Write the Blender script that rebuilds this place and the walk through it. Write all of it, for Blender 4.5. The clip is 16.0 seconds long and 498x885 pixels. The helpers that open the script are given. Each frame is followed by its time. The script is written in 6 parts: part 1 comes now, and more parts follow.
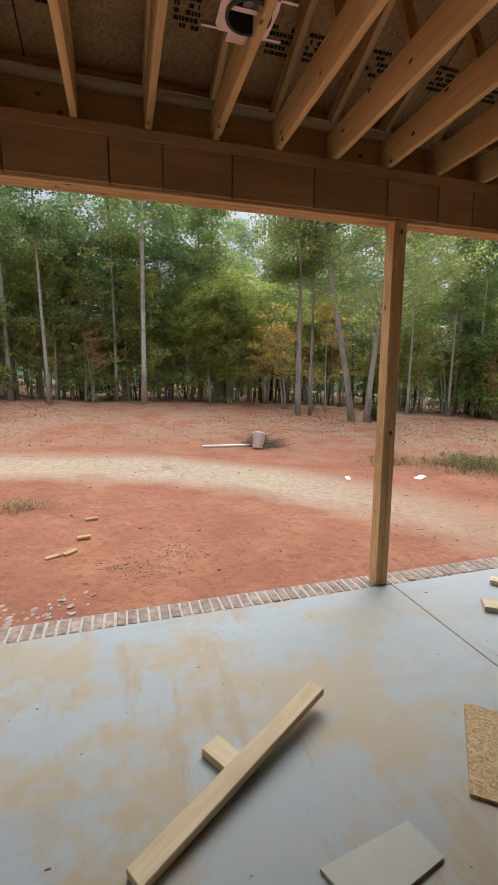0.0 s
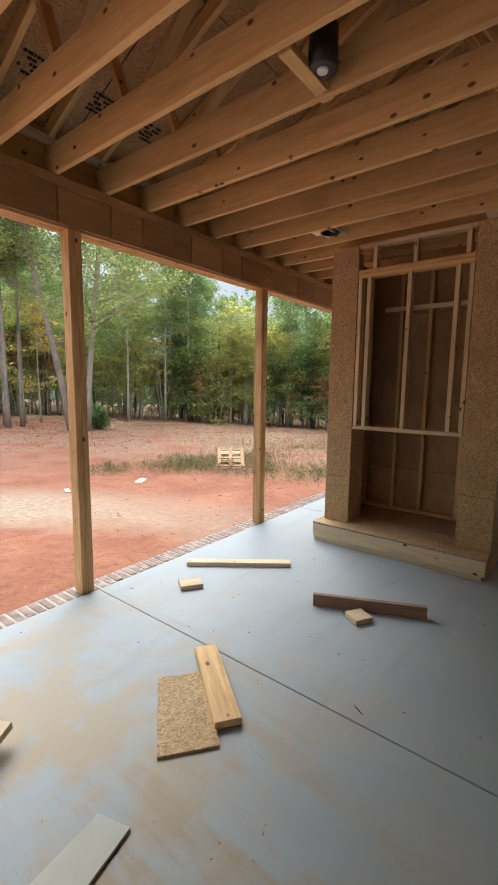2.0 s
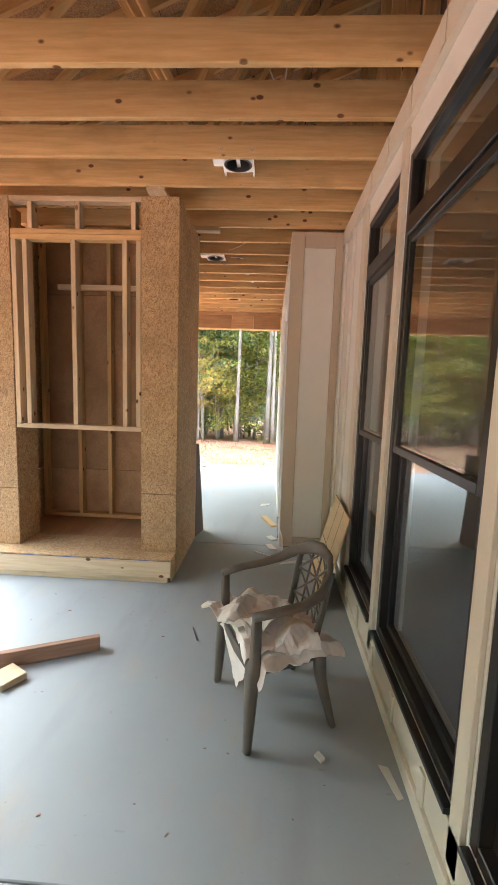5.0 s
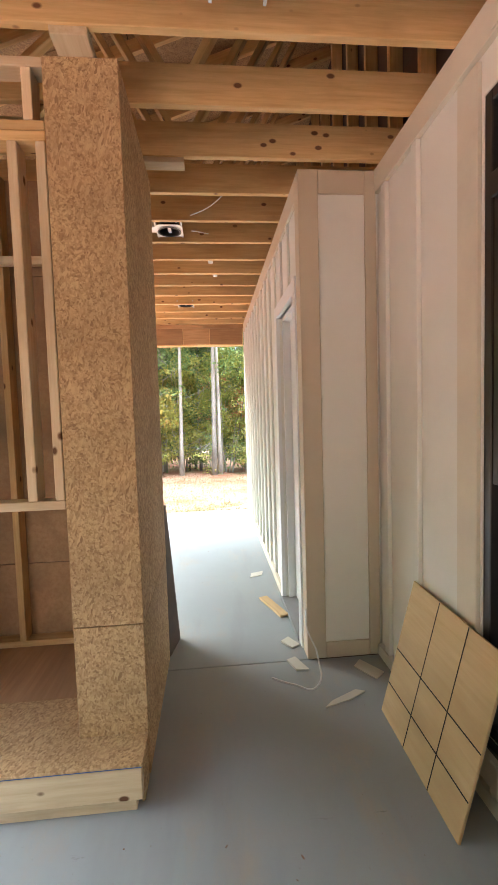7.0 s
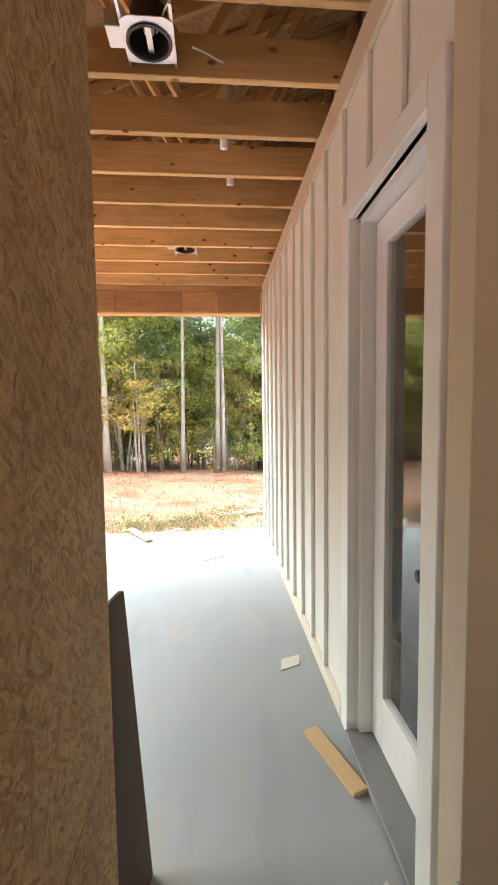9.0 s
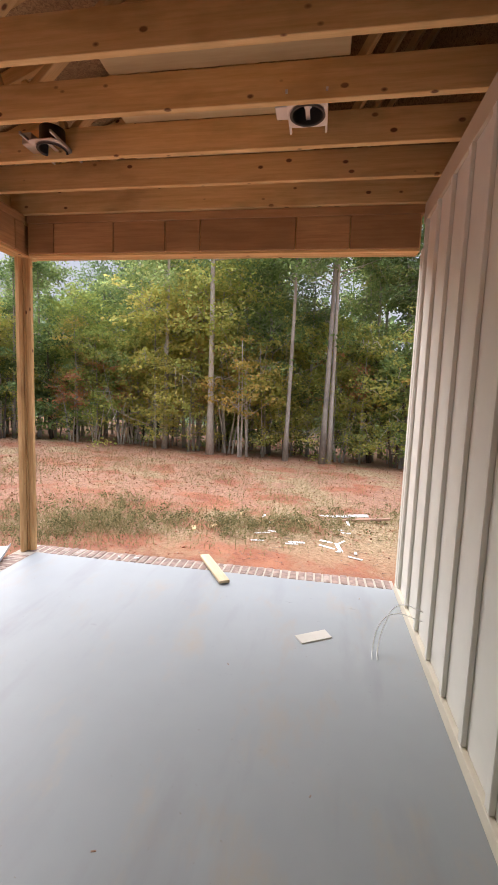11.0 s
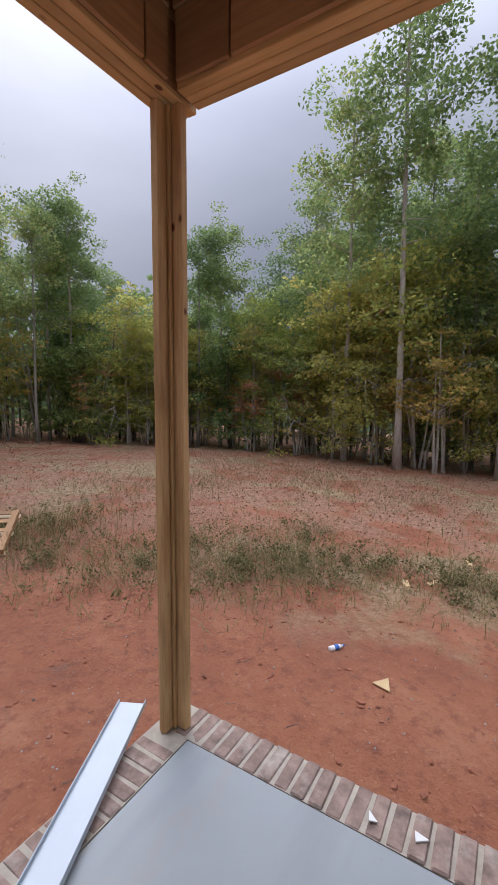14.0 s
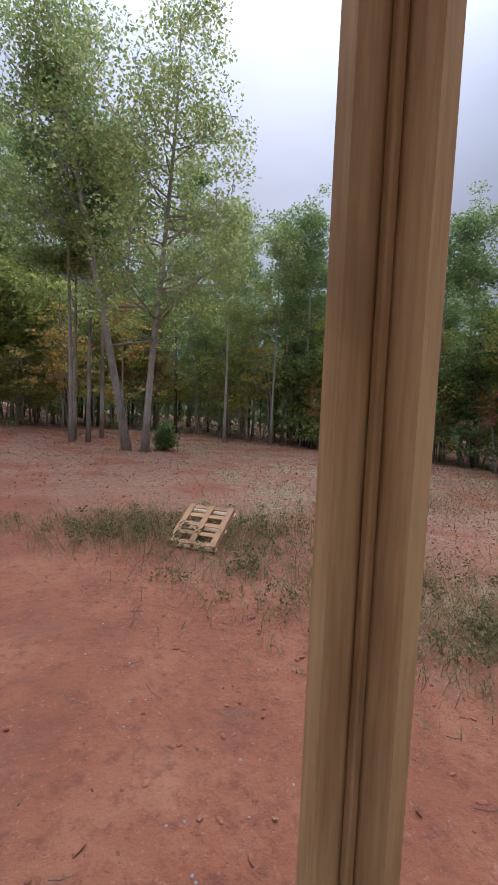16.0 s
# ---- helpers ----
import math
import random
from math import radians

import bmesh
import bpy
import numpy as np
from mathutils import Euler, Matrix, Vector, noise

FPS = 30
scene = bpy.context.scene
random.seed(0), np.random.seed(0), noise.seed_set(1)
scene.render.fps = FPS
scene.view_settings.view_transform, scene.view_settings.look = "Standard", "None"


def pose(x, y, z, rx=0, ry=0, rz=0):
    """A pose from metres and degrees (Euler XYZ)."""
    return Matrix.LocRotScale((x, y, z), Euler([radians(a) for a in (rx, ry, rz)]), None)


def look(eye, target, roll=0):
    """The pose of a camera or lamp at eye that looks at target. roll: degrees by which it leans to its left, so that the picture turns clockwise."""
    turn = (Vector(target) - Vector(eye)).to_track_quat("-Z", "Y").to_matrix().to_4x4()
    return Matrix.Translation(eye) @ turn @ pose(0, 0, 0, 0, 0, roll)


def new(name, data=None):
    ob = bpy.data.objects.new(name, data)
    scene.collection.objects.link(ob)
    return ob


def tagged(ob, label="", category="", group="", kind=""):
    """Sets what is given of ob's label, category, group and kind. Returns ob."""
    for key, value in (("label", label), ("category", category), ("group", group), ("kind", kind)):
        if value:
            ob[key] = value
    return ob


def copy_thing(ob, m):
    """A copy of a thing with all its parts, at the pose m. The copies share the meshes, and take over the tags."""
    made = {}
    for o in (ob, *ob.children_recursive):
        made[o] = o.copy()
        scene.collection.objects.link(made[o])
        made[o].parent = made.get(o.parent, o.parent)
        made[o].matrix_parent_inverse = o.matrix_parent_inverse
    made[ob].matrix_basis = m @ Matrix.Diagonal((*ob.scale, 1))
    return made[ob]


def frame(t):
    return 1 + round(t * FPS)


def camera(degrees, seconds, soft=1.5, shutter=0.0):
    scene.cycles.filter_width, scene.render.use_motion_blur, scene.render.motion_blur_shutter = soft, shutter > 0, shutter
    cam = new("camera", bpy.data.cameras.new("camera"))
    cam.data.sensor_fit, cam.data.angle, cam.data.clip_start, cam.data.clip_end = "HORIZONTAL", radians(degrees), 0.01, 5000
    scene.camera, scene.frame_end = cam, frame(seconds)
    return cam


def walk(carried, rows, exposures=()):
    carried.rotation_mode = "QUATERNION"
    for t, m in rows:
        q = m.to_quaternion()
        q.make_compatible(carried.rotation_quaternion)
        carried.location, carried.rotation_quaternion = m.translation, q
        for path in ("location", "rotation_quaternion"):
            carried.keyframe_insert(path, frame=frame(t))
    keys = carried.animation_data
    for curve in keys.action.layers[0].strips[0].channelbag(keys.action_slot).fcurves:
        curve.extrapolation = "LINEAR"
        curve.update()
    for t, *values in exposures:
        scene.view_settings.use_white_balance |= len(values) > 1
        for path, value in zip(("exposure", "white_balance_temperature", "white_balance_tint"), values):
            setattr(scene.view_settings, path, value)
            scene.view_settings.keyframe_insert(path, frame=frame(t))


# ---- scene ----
cam = camera(60.1, 16.0)
SKY, SUN = 0.36, 0.8
PATH = [
    (0, (1.01, 1.014, 1.644), (1.572, 2.908, 1.335), 0.2),
    (0.5, (1.063, 0.973, 1.644), (1.747, 2.831, 1.364), -0.0),
    (1, (1.118, 0.918, 1.643), (2.075, 2.655, 1.377), -0.2),
    (1.5, (1.157, 0.869, 1.642), (2.417, 2.4, 1.381), -0.0),
    (2, (1.176, 0.824, 1.636), (2.738, 2.045, 1.373), 0.7),
    (2.5, (1.201, 0.76, 1.636), (2.959, 1.679, 1.376), 0.5),
    (3, (1.213, 0.698, 1.614), (3.107, 1.282, 1.352), 0.4),
    (3.5, (1.228, 0.622, 1.605), (3.192, 0.893, 1.343), 0.8),
    (4, (1.317, 0.544, 1.611), (3.291, 0.715, 1.339), 1.0),
    (6.5, (3.091, 0.934, 1.55), (5.084, 0.857, 1.408), 0.6),
    (7, (3.467, 1.051, 1.573), (5.456, 0.877, 1.449), -1.7),
    (7.5, (3.912, 1.087, 1.545), (5.9, 0.896, 1.43), -2.4),
    (8, (4.322, 1.104, 1.538), (6.308, 0.908, 1.409), -1.4),
    (10.5, (6.423, 1.06, 1.529), (8.409, 1.141, 1.302), 1.2),
    (11, (6.869, 1.176, 1.572), (8.832, 1.492, 1.351), 2.2),
    (11.5, (7.265, 1.439, 1.53), (9.198, 1.904, 1.316), 1.5),
    (12, (7.631, 1.679, 1.534), (9.553, 2.194, 1.326), 0.9),
    (12.5, (8.024, 1.919, 1.545), (9.883, 2.628, 1.345), 0.9),
    (13, (8.362, 2.203, 1.521), (10.169, 3.035, 1.321), 0.9),
    (13.5, (8.696, 2.424, 1.521), (10.476, 3.313, 1.318), 0.7),
    (14, (9.079, 2.609, 1.536), (10.774, 3.649, 1.33), 0.4),
    (14.5, (9.375, 2.817, 1.525), (11.044, 3.899, 1.32), 0.7),
    (15, (9.631, 3.073, 1.534), (11.184, 4.317, 1.327), 1.2),
    (15.5, (9.884, 3.264, 1.42), (11.09, 4.849, 1.235), 1.6),
    (16, (10.078, 3.452, 1.387), (11.03, 5.201, 1.202), 2.1),
]
EXPOSURES = [(0, 2.25, 6300, 7), (1.5, 2.55, 6200, 7), (2.5, 3.1, 6050, 5), (3.5, 4.0, 5900, 4), (4.2, 4.3, 5850, 4), (6.3, 4.55, 5850, 4), (8.2, 4.45, 6050, 6), (10.3, 3.1, 6450, 13), (11, 2.7, 6500, 16), (12, 2.4, 6450, 17), (13, 1.9, 6250, 17), (14, 1.6, 6000, 16), (15, 1.55, 5850, 15), (16, 1.57, 5750, 16)]
walk(cam, [(t, look(eye, target, roll)) for t, eye, target, roll in PATH], EXPOSURES)

# ---- world and light ----
SUN_AZ = math.atan2(0.47, 0.88)
SUN_EL = radians(37)


def build_world():
    world = bpy.data.worlds.new("overcast_sky")
    scene.world = world
    world.use_nodes = True
    nt = world.node_tree
    nt.nodes.clear()
    out = nt.nodes.new("ShaderNodeOutputWorld")
    bg = nt.nodes.new("ShaderNodeBackground")
    bg.inputs["Strength"].default_value = SKY
    sky = nt.nodes.new("ShaderNodeTexSky")
    sky.sky_type = "NISHITA"
    sky.sun_disc = False
    sky.sun_elevation = SUN_EL
    sky.sun_rotation = SUN_AZ
    sky_gain = nt.nodes.new("ShaderNodeVectorMath")
    sky_gain.operation = "SCALE"
    sky_gain.inputs["Scale"].default_value = 0.05
    nt.links.new(sky.outputs[0], sky_gain.inputs[0])
    tc = nt.nodes.new("ShaderNodeTexCoord")
    mp = nt.nodes.new("ShaderNodeMapping")
    mp.inputs["Scale"].default_value = (1.0, 1.0, 2.6)
    nt.links.new(tc.outputs["Generated"], mp.inputs["Vector"])
    nz = nt.nodes.new("ShaderNodeTexNoise")
    nz.inputs["Scale"].default_value = 1.7
    nz.inputs["Detail"].default_value = 6
    nz.inputs["Roughness"].default_value = 0.5
    nt.links.new(mp.outputs[0], nz.inputs["Vector"])
    ramp = nt.nodes.new("ShaderNodeValToRGB")
    ramp.color_ramp.elements[0].position = 0.34
    ramp.color_ramp.elements[0].color = (0.66, 0.69, 0.77, 1)
    ramp.color_ramp.elements[1].position = 0.68
    ramp.color_ramp.elements[1].color = (0.82, 0.85, 0.93, 1)
    nt.links.new(nz.outputs["Fac"], ramp.inputs["Fac"])
    # thin cloud lit from behind, round the sun
    dot = nt.nodes.new("ShaderNodeVectorMath")
    dot.operation = "DOT_PRODUCT"
    dot.inputs[1].default_value = (math.sin(SUN_AZ) * math.cos(SUN_EL), math.cos(SUN_AZ) * math.cos(SUN_EL), math.sin(SUN_EL))
    nt.links.new(tc.outputs["Generated"], dot.inputs[0])
    glow = nt.nodes.new("ShaderNodeMapRange")
    glow.interpolation_type = "SMOOTHERSTEP"
    glow.inputs["From Min"].default_value = 0.80
    glow.inputs["From Max"].default_value = 1.0
    glow.inputs["To Min"].default_value = 1.0
    glow.inputs["To Max"].default_value = 1.35
    nt.links.new(dot.outputs["Value"], glow.inputs["Value"])
    up = nt.nodes.new("ShaderNodeSeparateXYZ")
    nt.links.new(tc.outputs["Generated"], up.inputs[0])
    zen = nt.nodes.new("ShaderNodeMapRange")
    zen.inputs["To Min"].default_value = 0.38
    zen.inputs["To Max"].default_value = 4.6
    high = nt.nodes.new("ShaderNodeMath")
    high.operation = "POWER"
    high.use_clamp = True
    high.inputs[1].default_value = 3.6
    nt.links.new(up.outputs["Z"], high.inputs[0])
    nt.links.new(high.outputs[0], zen.inputs["Value"])
    both = nt.nodes.new("ShaderNodeMath")
    both.operation = "MULTIPLY"
    nt.links.new(glow.outputs[0], both.inputs[0])
    nt.links.new(zen.outputs[0], both.inputs[1])
    lit = nt.nodes.new("ShaderNodeVectorMath")
    lit.operation = "SCALE"
    nt.links.new(ramp.outputs[0], lit.inputs[0])
    nt.links.new(both.outputs[0], lit.inputs["Scale"])
    mix = nt.nodes.new("ShaderNodeMix")
    mix.data_type = "RGBA"
    mix.inputs["Factor"].default_value = 0.85
    nt.links.new(sky_gain.outputs[0], mix.inputs["A"])
    nt.links.new(lit.outputs[0], mix.inputs["B"])
    nt.links.new(mix.outputs["Result"], bg.inputs["Color"])
    nt.links.new(bg.outputs[0], out.inputs["Surface"])


build_world()
sun_data = bpy.data.lights.new("sun", "SUN")
sun_data.energy, sun_data.angle, sun_data.color = SUN, radians(55), (1.0, 0.96, 0.9)
sun = new("sun", sun_data)
sun.matrix_world = look((0, 0, 30), (-math.sin(SUN_AZ) * math.cos(SUN_EL), -math.cos(SUN_AZ) * math.cos(SUN_EL), 30 - math.sin(SUN_EL)))


# ---- materials ----
def mat_base(name, rough=0.7, metal=0.0):
    m = bpy.data.materials.new(name)
    m.use_nodes = True
    nt = m.node_tree
    b = nt.nodes["Principled BSDF"]
    b.inputs["Roughness"].default_value = rough
    b.inputs["Metallic"].default_value = metal
    return m, nt, b


def node(nt, kind, **values):
    n = nt.nodes.new(kind)
    for k, v in values.items():
        n.inputs[k.replace("_", " ")].default_value = v
    return n


def coords(nt, scale=(1, 1, 1), space="Object", shift=True):
    tc = nt.nodes.new("ShaderNodeTexCoord")
    mp = nt.nodes.new("ShaderNodeMapping")
    mp.inputs["Scale"].default_value = scale
    nt.links.new(tc.outputs[space], mp.inputs["Vector"])
    if shift:
        oi = nt.nodes.new("ShaderNodeObjectInfo")
        mul = nt.nodes.new("ShaderNodeMath")
        mul.operation = "MULTIPLY"
        mul.inputs[1].default_value = 37.0
        nt.links.new(oi.outputs["Random"], mul.inputs[0])
        nt.links.new(mul.outputs[0], mp.inputs["Location"])
    return mp.outputs[0]


def noise_of(nt, vec, scale, detail=4, rough=0.55):
    n = node(nt, "ShaderNodeTexNoise", Scale=scale, Detail=detail, Roughness=rough)
    nt.links.new(vec, n.inputs["Vector"])
    return n.outputs["Fac"]


def ramp_of(nt, fac, stops):
    r = nt.nodes.new("ShaderNodeValToRGB")
    e = r.color_ramp.elements
    while len(e) < len(stops):
        e.new(0.5)
    for el, (p, c) in zip(e, stops):
        el.position = p
        el.color = (*c, 1) if len(c) == 3 else c
    nt.links.new(fac, r.inputs["Fac"])
    return r.outputs["Color"]


def mixed(nt, fac, a, b, blend="MIX"):
    n = nt.nodes.new("ShaderNodeMix")
    n.data_type = "RGBA"
    n.blend_type = blend
    for sock, v in (("Factor", fac), ("A", a), ("B", b)):
        s = n.inputs[sock]
        if isinstance(v, (int, float)):
            s.default_value = v
        elif isinstance(v, tuple):
            s.default_value = (*v, 1)
        else:
            nt.links.new(v, s)
    return n.outputs["Result"]


def step_of(nt, fac, lo, hi):
    n = node(nt, "ShaderNodeMapRange")
    n.inputs["From Min"].default_value = lo
    n.inputs["From Max"].default_value = hi
    nt.links.new(fac, n.inputs["Value"])
    return n.outputs[0]


def bump(nt, b, height, strength=0.3, distance=0.01):
    n = node(nt, "ShaderNodeBump", Strength=strength, Distance=distance)
    nt.links.new(height, n.inputs["Height"])
    nt.links.new(n.outputs[0], b.inputs["Normal"])


def tone_by_object(nt, color, amount=0.25):
    oi = nt.nodes.new("ShaderNodeObjectInfo")
    r = node(nt, "ShaderNodeMapRange")
    r.inputs["To Min"].default_value = 1 - amount
    r.inputs["To Max"].default_value = 1 + amount * 0.5
    nt.links.new(oi.outputs["Random"], r.inputs["Value"])
    n = nt.nodes.new("ShaderNodeVectorMath")
    n.operation = "SCALE"
    nt.links.new(color, n.inputs[0])
    nt.links.new(r.outputs[0], n.inputs["Scale"])
    return n.outputs[0]


def make_lumber(name, light, dark, knots=True, vary=0.22):
    """Sawn softwood, grain along local x."""
    m, nt, b = mat_base(name, 0.75)
    v = coords(nt, (0.9, 14, 14))
    grain = noise_of(nt, v, 3.0, 6, 0.65)
    col = ramp_of(nt, grain, [(0.3, dark), (0.62, light)])
    v3 = coords(nt, (0.7, 1.6, 1.6))
    big = noise_of(nt, v3, 1.3, 3)
    col = mixed(nt, step_of(nt, big, 0.35, 0.75), col, tuple(0.72 * c for c in dark), "MIX") if not knots else col
    if knots:
        vor = node(nt, "ShaderNodeTexVoronoi", Scale=1.0)
        v2 = coords(nt, (5.5, 9.0, 9.0))
        nt.links.new(v2, vor.inputs["Vector"])
        k = step_of(nt, vor.outputs["Distance"], 0.135, 0.085)
        col = mixed(nt, k, col, (0.16, 0.065, 0.025))
    stain = noise_of(nt, coords(nt, (1.1, 3, 3)), 1.5, 4)
    col = mixed(nt, step_of(nt, stain, 0.52, 0.8), col, tuple(0.7 * c for c in dark))
    col = tone_by_object(nt, col, vary)
    nt.links.new(col, b.inputs["Base Color"])
    bump(nt, b, grain, 0.25, 0.004)
    return m


def make_osb(name, light=(0.46, 0.30, 0.16), dark=(0.20, 0.10, 0.045), mid=(0.35, 0.21, 0.105)):
    """Strand board: long flakes pressed in several directions, with dark slivers between them."""
    m, nt, b = mat_base(name, 0.8)
    v = coords(nt, (1, 1, 1), shift=True)
    warp = node(nt, "ShaderNodeTexNoise", Scale=14.0, Detail=3.0)
    nt.links.new(v, warp.inputs["Vector"])
    add = nt.nodes.new("ShaderNodeVectorMath")
    add.operation = "MULTIPLY_ADD"
    add.inputs[1].default_value = (0.012, 0.012, 0.012)
    nt.links.new(warp.outputs["Color"], add.inputs[0])
    nt.links.new(v, add.inputs[2])
    layers = []
    for turn, sc in (((20, 15, 15), (120, 120, 17)), ((-38, -30, 40), (130, 130, 19)), ((65, 48, 30), (120, 120, 18))):
        mp = nt.nodes.new("ShaderNodeMapping")
        mp.vector_type = "TEXTURE"
        mp.inputs["Rotation"].default_value = [radians(q) for q in turn]
        mp.inputs["Scale"].default_value = [1.0 / q for q in sc]
        nt.links.new(add.outputs[0], mp.inputs["Vector"])
        vor = node(nt, "ShaderNodeTexVoronoi", Scale=1.0)
        nt.links.new(mp.outputs[0], vor.inputs["Vector"])
        sep = nt.nodes.new("ShaderNodeSeparateColor")
        nt.links.new(vor.outputs["Color"], sep.inputs[0])
        flake = ramp_of(nt, sep.outputs[0], [(0.0, dark), (0.18, tuple(0.5 * (p + q) for p, q in zip(dark, mid))), (0.42, mid), (0.65, tuple(0.5 * (p + q) for p, q in zip(light, mid))), (0.85, light)])
        fibre = noise_of(nt, mp.outputs[0], 2.6, 4, 0.7)
        flake = mixed(nt, step_of(nt, fibre, 0.60, 0.78), flake, dark)
        layers.append((flake, sep.outputs[1]))
    pick = noise_of(nt, v, 17, 4, 0.7)
    col = mixed(nt, step_of(nt, pick, 0.42, 0.49), layers[0][0], layers[1][0])
    col = mixed(nt, step_of(nt, pick, 0.52, 0.59), col, layers[2][0])
    patch = noise_of(nt, v, 2.6, 4)
    col = mixed(nt, step_of(nt, patch, 0.45, 0.8), col, mixed(nt, 0.45, col, tuple(0.85 * c for c in dark)))
    col = tone_by_object(nt, col, 0.12)
    nt.links.new(col, b.inputs["Base Color"])
    bump(nt, b, layers[0][1], 0.35, 0.002)
    return m


def make_concrete():
    m, nt, b = mat_base("slab_concrete", 0.62)
    v = coords(nt, shift=False)
    big = noise_of(nt, v, 0.55, 5, 0.6)
    col = ramp_of(nt, big, [(0.3, (0.27, 0.294, 0.302)), (0.7, (0.338, 0.363, 0.371))])
    # tan sawdust and mud stains: a smeared swath across the first bay and thin patches about it
    stain = noise_of(nt, v, 1.6, 7, 0.68)
    smear = noise_of(nt, coords(nt, (3.2, 0.55, 1), shift=False), 1.5, 6, 0.66)
    near = node(nt, "ShaderNodeVectorMath")
    near.operation = "DISTANCE"
    near.inputs[1].default_value = (1.2, 2.7, 0)
    nt.links.new(v, near.inputs[0])
    where = step_of(nt, near.outputs["Value"], 2.5, 0.9)
    for field, lo, hi, tone in ((stain, 0.46, 0.57, (0.345, 0.265, 0.165)), (smear, 0.55, 0.64, (0.315, 0.235, 0.145))):
        mul = nt.nodes.new("ShaderNodeMath")
        mul.operation = "MULTIPLY"
        nt.links.new(step_of(nt, field, lo, hi), mul.inputs[0])
        nt.links.new(where, mul.inputs[1])
        hold = nt.nodes.new("ShaderNodeMath")
        hold.operation = "MULTIPLY"
        hold.inputs[1].default_value = 0.95
        nt.links.new(mul.outputs[0], hold.inputs[0])
        col = mixed(nt, hold.outputs[0], col, tone)
    # faint dust films and trowel marks everywhere
    dust = noise_of(nt, coords(nt, (0.8, 1.5, 1), shift=False), 2.2, 7, 0.7)
    col = mixed(nt, step_of(nt, dust, 0.54, 0.78), col, (0.36, 0.32, 0.26))
    scuff = noise_of(nt, coords(nt, (9, 2.0, 1), shift=False), 2.0, 5, 0.7)
    col = mixed(nt, step_of(nt, scuff, 0.66, 0.76), col, (0.20, 0.19, 0.18))
    grit = noise_of(nt, v, 42, 4)
    col = mixed(nt, step_of(nt, grit, 0.70, 0.78), col, (0.22, 0.18, 0.14))
    streak = noise_of(nt, coords(nt, (0.5, 2.2, 1), shift=False), 1.4, 5)
    col = mixed(nt, step_of(nt, streak, 0.55, 0.85), col, (0.25, 0.258, 0.268))
    nt.links.new(col, b.inputs["Base Color"])
    rr = step_of(nt, big, 0.2, 0.9)
    r = node(nt, "ShaderNodeMapRange")
    r.inputs["To Min"].default_value = 0.5
    r.inputs["To Max"].default_value = 0.72
    nt.links.new(rr, r.inputs["Value"])
    nt.links.new(r.outputs[0], b.inputs["Roughness"])
    bump(nt, b, grit, 0.06, 0.003)
    return m


def make_plain(name, color, rough=0.6, vary=0.06, scale=6.0, metal=0.0, relief=0.05, grime=(0.3, 0.26, 0.2), dirt=0.15):
    m, nt, b = mat_base(name, rough, metal)
    v = coords(nt)
    n = noise_of(nt, v, scale, 5, 0.6)
    col = ramp_of(nt, n, [(0.3, tuple(c * (1 - vary) for c in color)), (0.7, tuple(min(1, c * (1 + vary)) for c in color))])
    spots = noise_of(nt, v, scale * 0.4, 6, 0.65)
    hold = nt.nodes.new("ShaderNodeMath")
    hold.operation = "MULTIPLY"
    hold.inputs[1].default_value = dirt
    nt.links.new(step_of(nt, spots, 0.55, 0.8), hold.inputs[0])
    col = mixed(nt, hold.outputs[0], col, grime)
    nt.links.new(col, b.inputs["Base Color"])
    bump(nt, b, noise_of(nt, v, scale * 9, 3), relief, 0.003)
    return m


